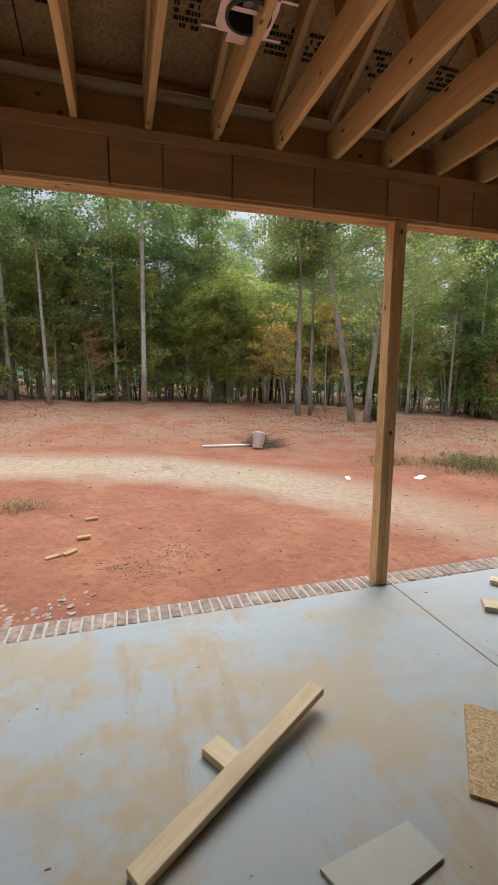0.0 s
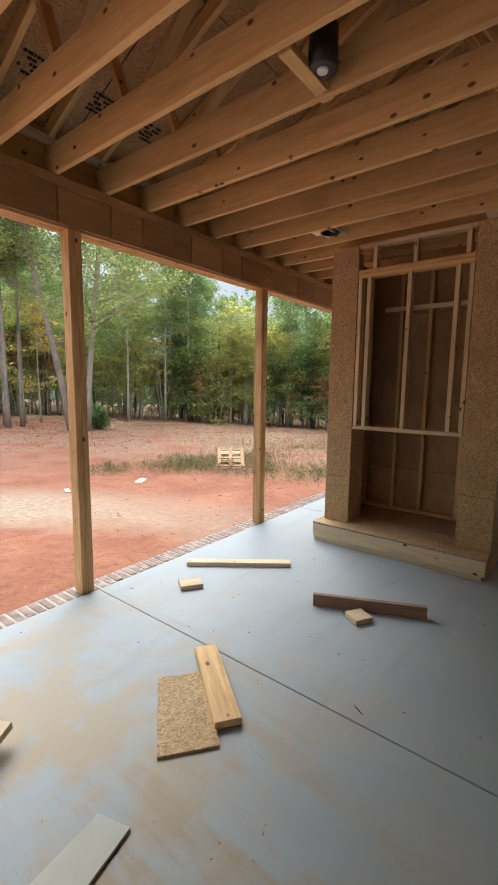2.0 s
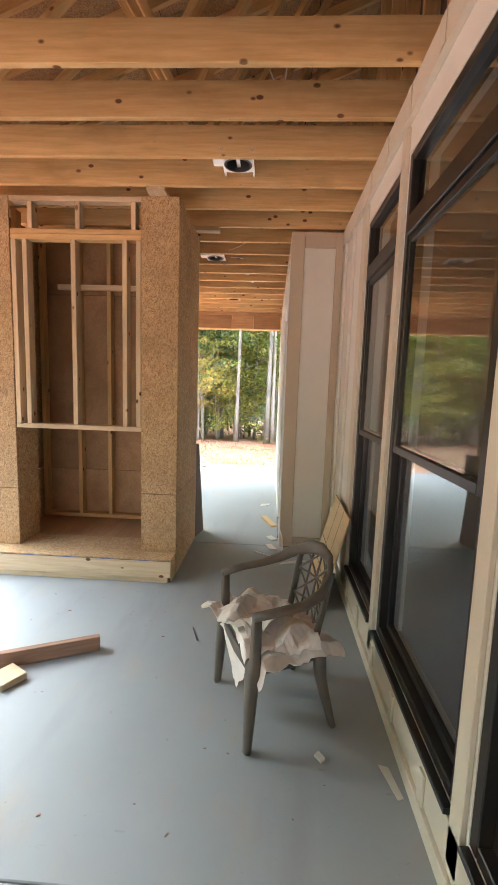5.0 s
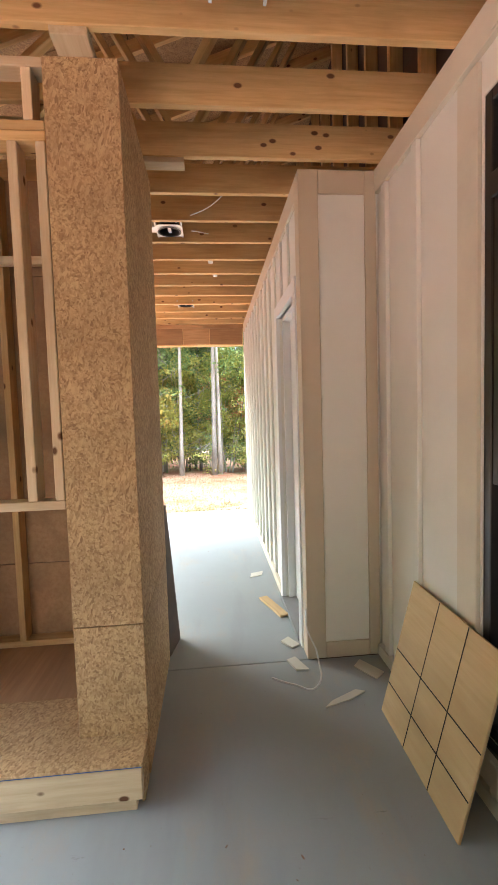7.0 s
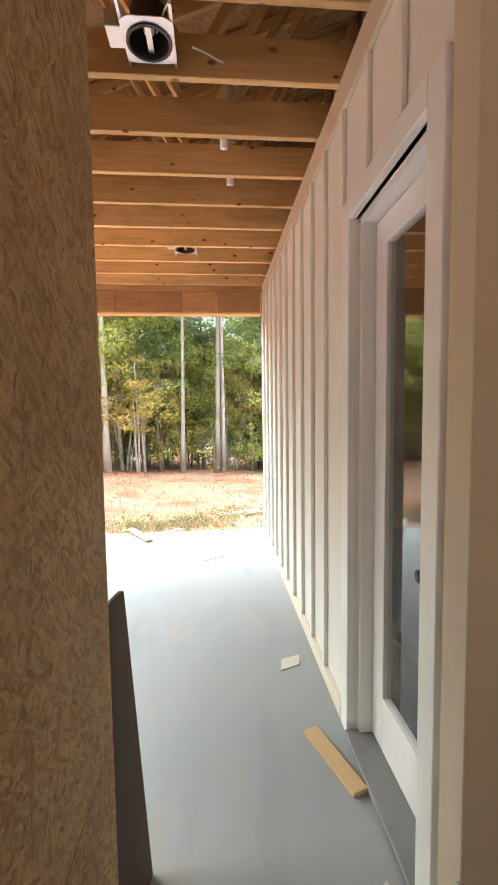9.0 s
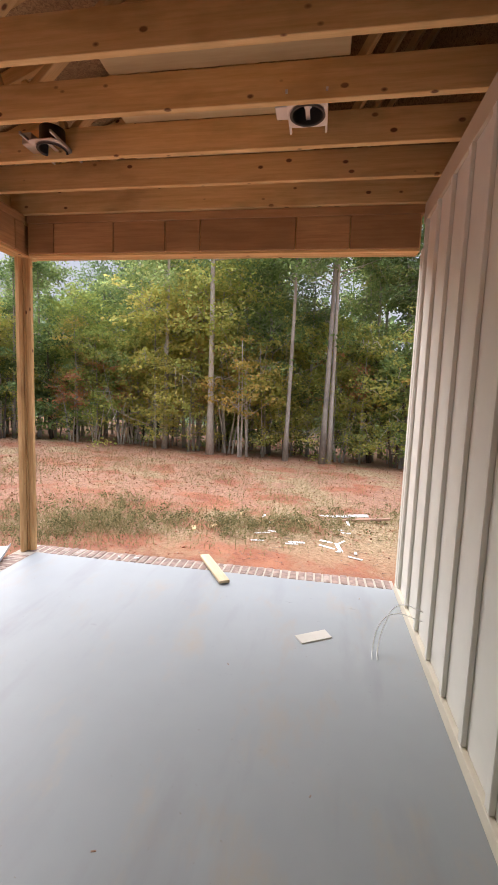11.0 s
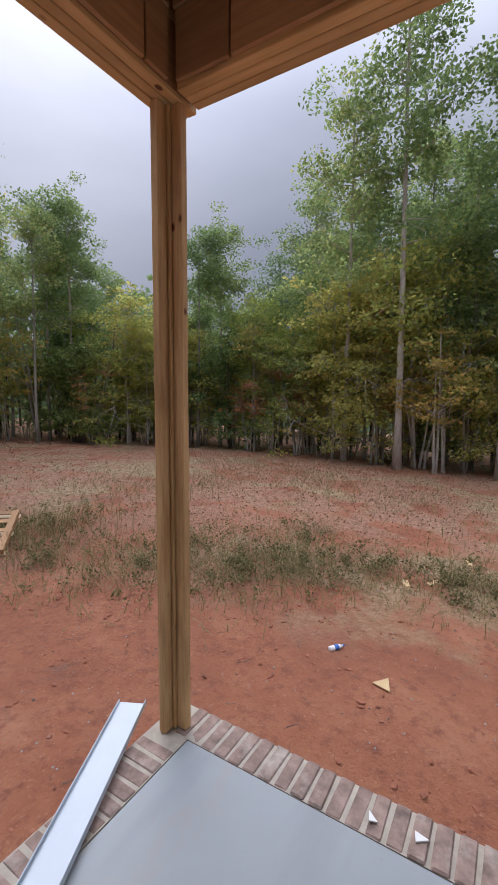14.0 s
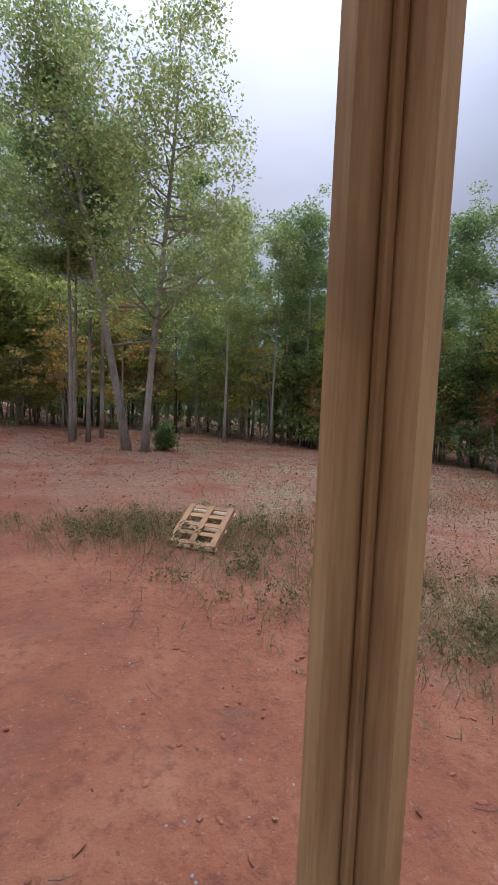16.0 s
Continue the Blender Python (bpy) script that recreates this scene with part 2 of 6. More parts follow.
def make_ground():
    m, nt, b = mat_base("red_clay_ground", 0.95)
    v = coords(nt, shift=False)
    big = noise_of(nt, v, 0.16, 6, 0.6)
    mid = noise_of(nt, v, 0.9, 6, 0.65)
    fine = noise_of(nt, v, 7, 6, 0.7)
    clay = ramp_of(nt, mid, [(0.25, (0.195, 0.066, 0.033)), (0.5, (0.28, 0.10, 0.047)), (0.75, (0.36, 0.155, 0.08))])
    clay = mixed(nt, step_of(nt, fine, 0.50, 0.68), clay, (0.19, 0.065, 0.036))
    crumbs = noise_of(nt, v, 26, 5, 0.75)
    clay = mixed(nt, step_of(nt, crumbs, 0.58, 0.72), clay, (0.38, 0.185, 0.115))
    pale = noise_of(nt, v, 0.55, 5, 0.6)
    sep = nt.nodes.new("ShaderNodeSeparateXYZ")
    nt.links.new(v, sep.inputs[0])
    # dried pale wheel track, an arc about a centre beyond the porch
    d = nt.nodes.new("ShaderNodeVectorMath")
    d.operation = "DISTANCE"
    d.inputs[1].default_value = (-2.0, 2.5, 0)
    flat = nt.nodes.new("ShaderNodeCombineXYZ")
    nt.links.new(sep.outputs[0], flat.inputs[0])
    nt.links.new(sep.outputs[1], flat.inputs[1])
    nt.links.new(flat.outputs[0], d.inputs[0])
    wob = nt.nodes.new("ShaderNodeMath")
    wob.operation = "MULTIPLY_ADD"
    wob.inputs[1].default_value = 1.6
    nt.links.new(mid, wob.inputs[0])
    nt.links.new(d.outputs["Value"], wob.inputs[2])
    off = nt.nodes.new("ShaderNodeMath")
    off.operation = "SUBTRACT"
    off.inputs[1].default_value = 11.9
    nt.links.new(wob.outputs[0], off.inputs[0])
    ab = nt.nodes.new("ShaderNodeMath")
    ab.operation = "ABSOLUTE"
    nt.links.new(off.outputs[0], ab.inputs[0])
    track = step_of(nt, ab.outputs[0], 2.0, 0.7)
    fade = step_of(nt, sep.outputs[0], 10.5, 5.0)
    tm = nt.nodes.new("ShaderNodeMath")
    tm.operation = "MULTIPLY"
    nt.links.new(track, tm.inputs[0])
    nt.links.new(fade, tm.inputs[1])
    clay = mixed(nt, tm.outputs[0], clay, ramp_of(nt, fine, [(0.3, (0.27, 0.175, 0.11)), (0.7, (0.44, 0.34, 0.235))]))
    # leaf litter and dry grass further out
    far = nt.nodes.new("ShaderNodeMath")
    far.operation = "MULTIPLY_ADD"
    far.inputs[1].default_value = 14.0
    dist = nt.nodes.new("ShaderNodeVectorMath")
    dist.operation = "DISTANCE"
    dist.inputs[1].default_value = (3.0, 3.0, 0)
    nt.links.new(flat.outputs[0], dist.inputs[0])
    nt.links.new(pale, far.inputs[0])
    nt.links.new(dist.outputs["Value"], far.inputs[2])
    speck = noise_of(nt, v, 15, 4, 0.8)
    litter = ramp_of(nt, mixed(nt, 0.5, fine, speck), [(0.36, (0.10, 0.05, 0.035)), (0.47, (0.26, 0.13, 0.08)), (0.56, (0.34, 0.19, 0.115)), (0.66, (0.47, 0.31, 0.21))])
    lm = step_of(nt, far.outputs[0], 19.0, 26.0)
    brk = nt.nodes.new("ShaderNodeMath")
    brk.operation = "MULTIPLY"
    nt.links.new(lm, brk.inputs[0])
    nt.links.new(step_of(nt, pale, 0.42, 0.50), brk.inputs[1])
    col = mixed(nt, brk.outputs[0], clay, litter)
    grass = noise_of(nt, v, 0.33, 5, 0.65)
    gm = nt.nodes.new("ShaderNodeMath")
    gm.operation = "MULTIPLY"
    nt.links.new(step_of(nt, grass, 0.53, 0.60), gm.inputs[0])
    nt.links.new(step_of(nt, sep.outputs[0], 13.0, 17.0), gm.inputs[1])
    col = mixed(nt, gm.outputs[0], col, ramp_of(nt, mixed(nt, 0.5, fine, speck), [(0.38, (0.10, 0.075, 0.035)), (0.5, (0.28, 0.19, 0.10)), (0.62, (0.42, 0.31, 0.19))]))
    dark = noise_of(nt, v, 0.42, 6, 0.7)
    col = mixed(nt, step_of(nt, dark, 0.63, 0.74), col, (0.15, 0.09, 0.065))
    nt.links.new(col, b.inputs["Base Color"])
    hs = mixed(nt, 0.35, mid, fine)
    bump(nt, b, hs, 1.0, 0.22)
    return m


def make_leaf(name, stops, lucent=0.62):
    m = bpy.data.materials.new(name)
    m.use_nodes = True
    nt = m.node_tree
    nt.nodes.clear()
    out = nt.nodes.new("ShaderNodeOutputMaterial")
    geo = nt.nodes.new("ShaderNodeNewGeometry")
    oi = nt.nodes.new("ShaderNodeObjectInfo")
    avg = nt.nodes.new("ShaderNodeMath")
    avg.operation = "MULTIPLY_ADD"
    avg.inputs[1].default_value = 0.55
    half = nt.nodes.new("ShaderNodeMath")
    half.operation = "MULTIPLY"
    half.inputs[1].default_value = 0.45
    nt.links.new(oi.outputs["Random"], half.inputs[0])
    nt.links.new(geo.outputs["Random Per Island"], avg.inputs[0])
    nt.links.new(half.outputs[0], avg.inputs[2])
    col = ramp_of(nt, avg.outputs[0], stops)
    d = nt.nodes.new("ShaderNodeBsdfDiffuse")
    t = nt.nodes.new("ShaderNodeBsdfTranslucent")
    mx = nt.nodes.new("ShaderNodeMixShader")
    mx.inputs[0].default_value = lucent
    nt.links.new(col, d.inputs["Color"])
    nt.links.new(col, t.inputs["Color"])
    nt.links.new(d.outputs[0], mx.inputs[1])
    nt.links.new(t.outputs[0], mx.inputs[2])
    nt.links.new(mx.outputs[0], out.inputs["Surface"])
    return m


def make_bark(name, light, dark):
    m, nt, b = mat_base(name, 0.95)
    v = coords(nt, (6, 6, 1.6))
    n = noise_of(nt, v, 3, 6, 0.7)
    patch = noise_of(nt, coords(nt, (1, 1, 0.5)), 1.2, 4)
    col = ramp_of(nt, n, [(0.3, dark), (0.65, light)])
    col = mixed(nt, step_of(nt, patch, 0.5, 0.75), col, tuple(0.6 * c for c in dark))
    col = tone_by_object(nt, col, 0.35)
    nt.links.new(col, b.inputs["Base Color"])
    bump(nt, b, n, 0.6, 0.03)
    return m


def make_glass():
    m, nt, b = mat_base("window_glass", 0.02)
    b.inputs["Transmission Weight"].default_value = 1.0
    b.inputs["IOR"].default_value = 1.5
    b.inputs["Base Color"].default_value = (0.86, 0.9, 0.88, 1)
    return m


CLOD = make_plain("clay_clods", (0.27, 0.10, 0.055), 0.95, 0.4, 9.0, relief=0.5, grime=(0.42, 0.30, 0.22), dirt=0.5)
LUMBER = make_lumber("framing_lumber", (0.76, 0.51, 0.235), (0.61, 0.375, 0.145))
PALE_LUMBER = make_lumber("pale_lumber", (0.76, 0.61, 0.40), (0.64, 0.47, 0.28))
BROWN_LUMBER = make_lumber("weathered_lumber", (0.34, 0.20, 0.13), (0.22, 0.125, 0.08))
BEAM_WOOD = make_lumber("beam_lumber", (0.54, 0.315, 0.145), (0.39, 0.21, 0.095), knots=False, vary=0.12)
POST_WOOD = make_lumber("post_lumber", (0.76, 0.50, 0.235), (0.52, 0.29, 0.115))
OSB = make_osb("strand_board", (0.63, 0.445, 0.235), (0.30, 0.18, 0.085), (0.49, 0.32, 0.16))
OSB_PALE = make_lumber("tan_plywood", (0.76, 0.56, 0.31), (0.64, 0.44, 0.22), knots=False, vary=0.1)
SHEATHING = make_osb("roof_sheathing_board", (0.60, 0.40, 0.20), (0.33, 0.19, 0.09), (0.50, 0.31, 0.15))
PLYWOOD = make_lumber("brown_plywood", (0.46, 0.285, 0.15), (0.36, 0.21, 0.105), knots=False, vary=0.2)
CONCRETE = make_concrete()
PANEL = make_plain("primed_siding", (0.76, 0.74, 0.68), 0.55, 0.03, 2.0, relief=0.04)
TRIM = make_plain("primed_trim", (0.58, 0.49, 0.37), 0.6, 0.04, 3.0, relief=0.05)
PALE_TRIM = make_plain("pale_trim", (0.66, 0.60, 0.49), 0.6, 0.05, 3.0, dirt=0.3)
COATED = make_plain("coated_metal", (0.50, 0.56, 0.61), 0.4, 0.04, 4.0, dirt=0.15)
WHITE = make_plain("white_paint", (0.80, 0.80, 0.79), 0.4, 0.03, 4.0, dirt=0.12)
BLACK = make_plain("black_window_frame", (0.018, 0.017, 0.017), 0.35, 0.2, 8.0, dirt=0.3, grime=(0.1, 0.08, 0.06))
DARK_METAL = make_plain("black_metal", (0.012, 0.012, 0.012), 0.4, 0.2, 8.0)
STEEL = make_plain("galvanised_steel", (0.62, 0.62, 0.63), 0.38, 0.1, 9.0, metal=0.9)
GLASS = make_glass()
BRICK = make_plain("worn_brick", (0.27, 0.19, 0.155), 0.9, 0.45, 14.0, relief=0.5, grime=(0.55, 0.50, 0.43), dirt=0.9)
MORTAR = make_plain("mortar", (0.42, 0.37, 0.30), 0.95, 0.15, 20.0, relief=0.4)
GROUND = make_ground()
BARK = make_bark("pale_bark", (0.52, 0.48, 0.42), (0.29, 0.26, 0.22))
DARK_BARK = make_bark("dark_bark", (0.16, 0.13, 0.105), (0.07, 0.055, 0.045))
LEAF_GREEN = make_leaf("green_leaves", [(0.0, (0.13, 0.20, 0.085)), (0.4, (0.22, 0.31, 0.12)), (0.75, (0.36, 0.43, 0.16)), (1.0, (0.58, 0.53, 0.22))])
LEAF_DARK = make_leaf("dark_green_leaves", [(0.0, (0.13, 0.20, 0.10)), (0.6, (0.22, 0.30, 0.13)), (1.0, (0.36, 0.38, 0.16))])
LEAF_YELLOW = make_leaf("turning_yellow_leaves", [(0.0, (0.22, 0.29, 0.09)), (0.4, (0.42, 0.40, 0.12)), (0.75, (0.62, 0.45, 0.14)), (1.0, (0.64, 0.36, 0.13))])
LEAF_YELLOW_GREEN = make_leaf("yellow_green_leaves", [(0.0, (0.22, 0.31, 0.10)), (0.45, (0.40, 0.45, 0.13)), (1.0, (0.66, 0.55, 0.17))])
LEAF_RED = make_leaf("turning_red_leaves", [(0.0, (0.32, 0.31, 0.11)), (0.4, (0.54, 0.33, 0.15)), (1.0, (0.62, 0.24, 0.15))])
LEAF_SHRUB = make_leaf("shrub_leaves", [(0.0, (0.08, 0.085, 0.04)), (0.5, (0.17, 0.155, 0.07)), (1.0, (0.36, 0.27, 0.15))], 0.4)
GRASS = make_leaf("weeds", [(0.0, (0.08, 0.085, 0.035)), (0.4, (0.20, 0.17, 0.075)), (1.0, (0.46, 0.35, 0.20))], 0.2)
LITTER = make_leaf("dry_leaves", [(0.0, (0.15, 0.075, 0.045)), (0.5, (0.32, 0.175, 0.10)), (1.0, (0.43, 0.285, 0.175))], 0.3)
CHAIR_PLASTIC = make_plain("taupe_plastic", (0.11, 0.095, 0.08), 0.42, 0.12, 7.0, dirt=0.35, grime=(0.25, 0.22, 0.18))
CLOTH = make_plain("soiled_cloth", (0.76, 0.71, 0.66), 0.9, 0.12, 7.0, dirt=0.55, grime=(0.46, 0.34, 0.24), relief=0.3)
FIBRE = make_plain("fibre_cement", (0.60, 0.57, 0.50), 0.8, 0.06, 5.0, dirt=0.25)
PANEL_GREY = make_plain("greenish_board", (0.47, 0.46, 0.40), 0.8, 0.08, 5.0, dirt=0.3)
FELT = make_plain("roofing_felt", (0.03, 0.035, 0.03), 0.9, 0.2, 5.0)
ROOM = make_plain("bare_interior_wall", (0.36, 0.28, 0.20), 0.9, 0.15, 1.2, dirt=0.4)
INK = make_plain("black_stamp_ink", (0.02, 0.018, 0.016), 0.9, 0.2, 40.0)
PVC = make_plain("white_pipe", (0.75, 0.74, 0.72), 0.4, 0.04, 5.0)
BLUE = make_plain("blue_label", (0.03, 0.12, 0.42), 0.5, 0.1, 9.0)
STONE = make_plain("pale_rubble", (0.27, 0.235, 0.21), 0.95, 0.25, 9.0, relief=0.5)
STICKER = make_plain("pale_green_card", (0.22, 0.29, 0.17), 0.6, 0.05, 8.0)
THRESHOLD = make_plain("grey_threshold", (0.20, 0.20, 0.20), 0.5, 0.1, 9.0)
# backdrop colour with the shade between the trees put into it
FOREST_SHADE = make_plain("wood_shade_backdrop", (0.09, 0.125, 0.065), 0.95, 0.6, 0.6, relief=0.3, grime=(0.09, 0.07, 0.05), dirt=0.6)
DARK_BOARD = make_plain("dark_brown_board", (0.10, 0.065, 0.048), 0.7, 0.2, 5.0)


# ---- building helpers ----
def finish(bm, name, material, parent=None, smooth=False):
    me = bpy.data.meshes.new(name)
    bm.to_mesh(me)
    bm.free()
    me.materials.append(material)
    if smooth:
        for p in me.polygons:
            p.use_smooth = True
    ob = new(name, me)
    if parent:
        ob.parent = parent
    return ob


def part(name, bm, material, parent, label="", smooth=False):
    ob = finish(bm, name, material, parent, smooth)
    if label:
        tagged(ob, label)
    return ob


def thing(name, label, category, m=None, group=""):
    ob = new(name)
    ob.empty_display_size = 0.1
    if m is not None:
        ob.matrix_basis = m
    return tagged(ob, label, category, group)


def block(bm, x0, x1, y0, y1, z0, z1, bevel=0.0):
    made = bmesh.ops.create_cube(bm, size=1.0, matrix=Matrix.LocRotScale(((x0 + x1) / 2, (y0 + y1) / 2, (z0 + z1) / 2), None, (x1 - x0, y1 - y0, z1 - z0)))
    if bevel:
        edges = {e for v in made["verts"] for e in v.link_edges}
        bmesh.ops.bevel(bm, geom=list(edges), offset=bevel, segments=1, affect="EDGES")
    return bm


def box_part(name, dims, material, parent, label="", bevel=0.003):
    return part(name, block(bmesh.new(), *dims, bevel), material, parent, label)


def structure(name, dims_list, material, label, category="", bevel=0.0, smooth=False):
    bm = bmesh.new()
    for dims in dims_list:
        block(bm, *dims, bevel)
    return tagged(finish(bm, name, material, None, smooth), label, category or name.split("_")[0], kind="structure")


BOARD_MESHES = {}


def board(name, length, width, thick, m, material, parent=None, label=""):
    """A sawn board, its length along local x, width along y, thickness along z."""
    key = (round(length, 3), round(width, 3), round(thick, 3), material.name)
    if key not in BOARD_MESHES:
        bm = block(bmesh.new(), -length / 2, length / 2, -width / 2, width / 2, -thick / 2, thick / 2, 0.003)
        me = bpy.data.meshes.new(name)
        bm.to_mesh(me)
        bm.free()
        me.materials.append(material)
        BOARD_MESHES[key] = me
    ob = new(name, BOARD_MESHES[key])
    if parent:
        ob.parent = parent
    ob.matrix_basis = m
    if label:
        tagged(ob, label)
    return ob


def beam_to(name, a, b, width, thick, material, parent=None, label="", up=(0, 0, 1)):
    """A board from a to b; its thickness is across the plane of its length and up."""
    a, b = Vector(a), Vector(b)
    x = (b - a).normalized()
    side = x.cross(Vector(up))
    side = side.normalized() if side.length > 1e-4 else Vector((0, 1, 0))
    top = side.cross(x)
    rot = Matrix((x, top, -side)).transposed().to_4x4()
    rot = Matrix((x, top, x.cross(top))).transposed().to_4x4()
    return board(name, (b - a).length, width, thick, Matrix.Translation((a + b) / 2) @ rot, material, parent, label)


def tube(points, radii, sides=8, bm=None):
    bm = bm or bmesh.new()
    rings = []
    for i, (p, r) in enumerate(zip(points, radii)):
        p = Vector(p)
        d = (Vector(points[min(i + 1, len(points) - 1)]) - Vector(points[max(i - 1, 0)])).normalized()
        a = d.orthogonal().normalized() if i == 0 else (rings[-1][1] - d * rings[-1][1].dot(d)).normalized()
        b = d.cross(a)
        rings.append(([bm.verts.new(p + r * (math.cos(t) * a + math.sin(t) * b)) for t in (2 * math.pi * k / sides for k in range(sides))], a))
    for (r0, _), (r1, _) in zip(rings, rings[1:]):
        for k in range(sides):
            bm.faces.new((r0[k], r0[(k + 1) % sides], r1[(k + 1) % sides], r1[k]))
    bm.faces.new(list(reversed(rings[0][0])))
    bm.faces.new(rings[-1][0])
    return bm


def ground_z(x, y):
    x, y = max(-60, min(90, x)), max(-60, min(90, y))
    return -1.1 - 0.04 * x + 0.02 * y


def ground_at(x, y):
    return ground_z(x, y) + 0.07 * noise.noise((x * 0.33, y * 0.33, 0)) + 0.03 * noise.noise((x * 1.3, y * 1.3, 3))


# ---- porch: floor, edging, walls ----
CEIL, BEAM_Z = 3.04, 2.71
JOINTS = (-1.0, 3.02, 6.10)


def build_slab():
    gap = 0.005
    bm = bmesh.new()
    xs = (-4.0, *JOINTS, 10.47)
    for a, b in zip(xs, xs[1:]):
        block(bm, a + gap / 2, b - gap / 2, -0.05 if b <= 6.2 else 0.45, 3.775, -0.12, 0.0, 0.004)
    floor = tagged(finish(bm, "floor", CONCRETE), "grey trowelled concrete porch slab with sawn joints", "floor", kind="structure")
    structure("slab_bed", [(-4.0, 10.46, -0.05, 3.77, -0.3, -0.13)], DARK_BOARD, "dark bed under the concrete slab joints", "foundation")
    structure("foundation_wall", [(-4.0, 10.66, 3.80, 3.97, -2.2, -0.075), (10.49, 10.66, -6.0, 3.80, -2.2, -0.075)], MORTAR, "masonry foundation wall under the porch edge", "wall")
    return floor


floor = build_slab()


def build_wall():
    wins = [(-1.9, -1.0), (-0.85, 0.05), (0.2, 1.1), (2.08, 3.03), (3.13, 4.185), (4.285, 5.08)]
    zb, zt = 0.26, 2.75
    xs = [-4.0]
    for a, b in wins:
        xs += [a, b]
    xs.append(6.12)
    dims = []
    for i in range(0, len(xs), 2):
        dims.append((xs[i], xs[i + 1], -0.17, -0.02, 0.0, 3.04))
    for a, b in wins:
        dims += [(a, b, -0.17, -0.02, 0.0, zb), (a, b, -0.17, -0.02, zt, 3.04)]
    wall = structure("wall_south", dims, PANEL, "off-white primed panel siding on the house wall", "wall")
    # trim boards over the joints of the panels
    box_part("frieze_board", (-4.0, 6.10, -0.02, 0.01, 2.90, 3.04), PALE_TRIM, wall, "pale primed frieze board under the joists")
    box_part("base_board", (-4.0, 6.10, -0.02, 0.016, 0.0, 0.07), PALE_TRIM, wall, "pale primed base board with dust")
    for a, b in zip([w[1] for w in wins], [w[0] for w in wins[1:]] + [5.24]):
        if b - a < 0.3:
            box_part("mullion_trim", (a + 0.012, b - 0.012, -0.02, 0.0, 0.1, 2.885), PALE_TRIM, wall)
        else:
            box_part("mullion_trim", (a + 0.012, a + 0.13, -0.02, 0.0, 0.1, 2.885), PALE_TRIM, wall)
            box_part("mullion_trim", (b - 0.13, b - 0.012, -0.02, 0.0, 0.1, 2.885), PALE_TRIM, wall)
    for x in (5.60, 5.98):
        box_part("batten", (x - 0.03, x + 0.03, -0.02, 0.006, 0.07, 2.90), PANEL, wall)
    k = -3.6
    while k < 5.2:
        box_part("sill_block", (k, k + 0.05, 0.0005, 0.012, 0.072, 0.2), PALE_TRIM, wall)
        box_part("frieze_block", (k, k + 0.06, 0.0105, 0.017, 2.91, 3.03), PALE_TRIM, wall)
        k += 0.4064
    box_part("sill_band", (-4.0, 5.24, -0.02, 0.0, 0.072, 0.235), PALE_TRIM, wall)
    for i, (a, b) in enumerate(wins):
        win = build_window(i + 1, a, b, zb, zt)
        if i == 3:
            # maker's stickers on the glass: a pale green card with two lines, a blank one below
            box_part("sticker", (2.46, 2.78, -0.0395, -0.0385, 1.60, 1.77), STICKER, win, "pale green printed sticker")
            for x0, x1, z0, z1 in ((2.54, 2.73, 1.69, 1.735), (2.51, 2.74, 1.63, 1.655)):
                box_part("print_bar", (x0, x1, -0.0384, -0.0378, z0, z1), FIBRE, win, bevel=0)
            box_part("sticker", (2.45, 2.66, -0.0745, -0.0735, 1.03, 1.23), STICKER, win, "pale green blank sticker")
    return wall


def build_window(i, a, b, zb, zt):
    win = tagged(new(f"window_{i}"), "tall black-framed sash window with a transom light", "window", "porch windows", "structure")
    y0, y1 = -0.11, -0.022
    bar = 0.045
    tr = 2.40
    fr = bmesh.new()
    for d in ((a, a + bar, y0, y1, zb, zt), (b - bar, b, y0, y1, zb, zt), (a + bar, b - bar, y0, y1, zt - bar, zt), (a + bar, b - bar, y0, y1, zb, zb + bar), (a + bar, b - bar, y0, y1 + 0.008, tr - 0.045, tr + 0.045)):
        block(fr, *d, 0.004)
    part("window_frame", fr, BLACK, win)
    box_part("window_sill", (a + 0.005, b - 0.005, -0.02, 0.012, zb - 0.022, zb + 0.002), BLACK, win)
    for name, z0, z1, dy in (("upper_sash", 1.28, tr - 0.047, 0.0), ("lower_sash", zb + bar + 0.002, 1.325, -0.035)):
        s = bmesh.new()
        x0, x1, ys0, ys1, w = a + bar + 0.002, b - bar - 0.002, -0.06 + dy, -0.028 + dy, 0.038
        for d in ((x0, x0 + w, ys0, ys1, z0, z1), (x1 - w, x1, ys0, ys1, z0, z1), (x0 + w, x1 - w, ys0, ys1, z1 - w, z1), (x0 + w, x1 - w, ys0, ys1, z0, z0 + w)):
            block(s, *d, 0.003)
        sash = part(name, s, BLACK, win)
        pane = part("pane", block(bmesh.new(), x0 + w - 0.004, x1 - w + 0.004, (ys0 + ys1) / 2 - 0.003, (ys0 + ys1) / 2 + 0.003, z0 + w - 0.004, z1 - w + 0.004), GLASS, sash)
        pane.visible_shadow = False
    pane = part("transom_pane", block(bmesh.new(), a + bar - 0.004, b - bar + 0.004, -0.06, -0.054, tr + 0.041, zt - bar + 0.004), GLASS, win)
    pane.visible_shadow = False
    return win


wall_south = build_wall()


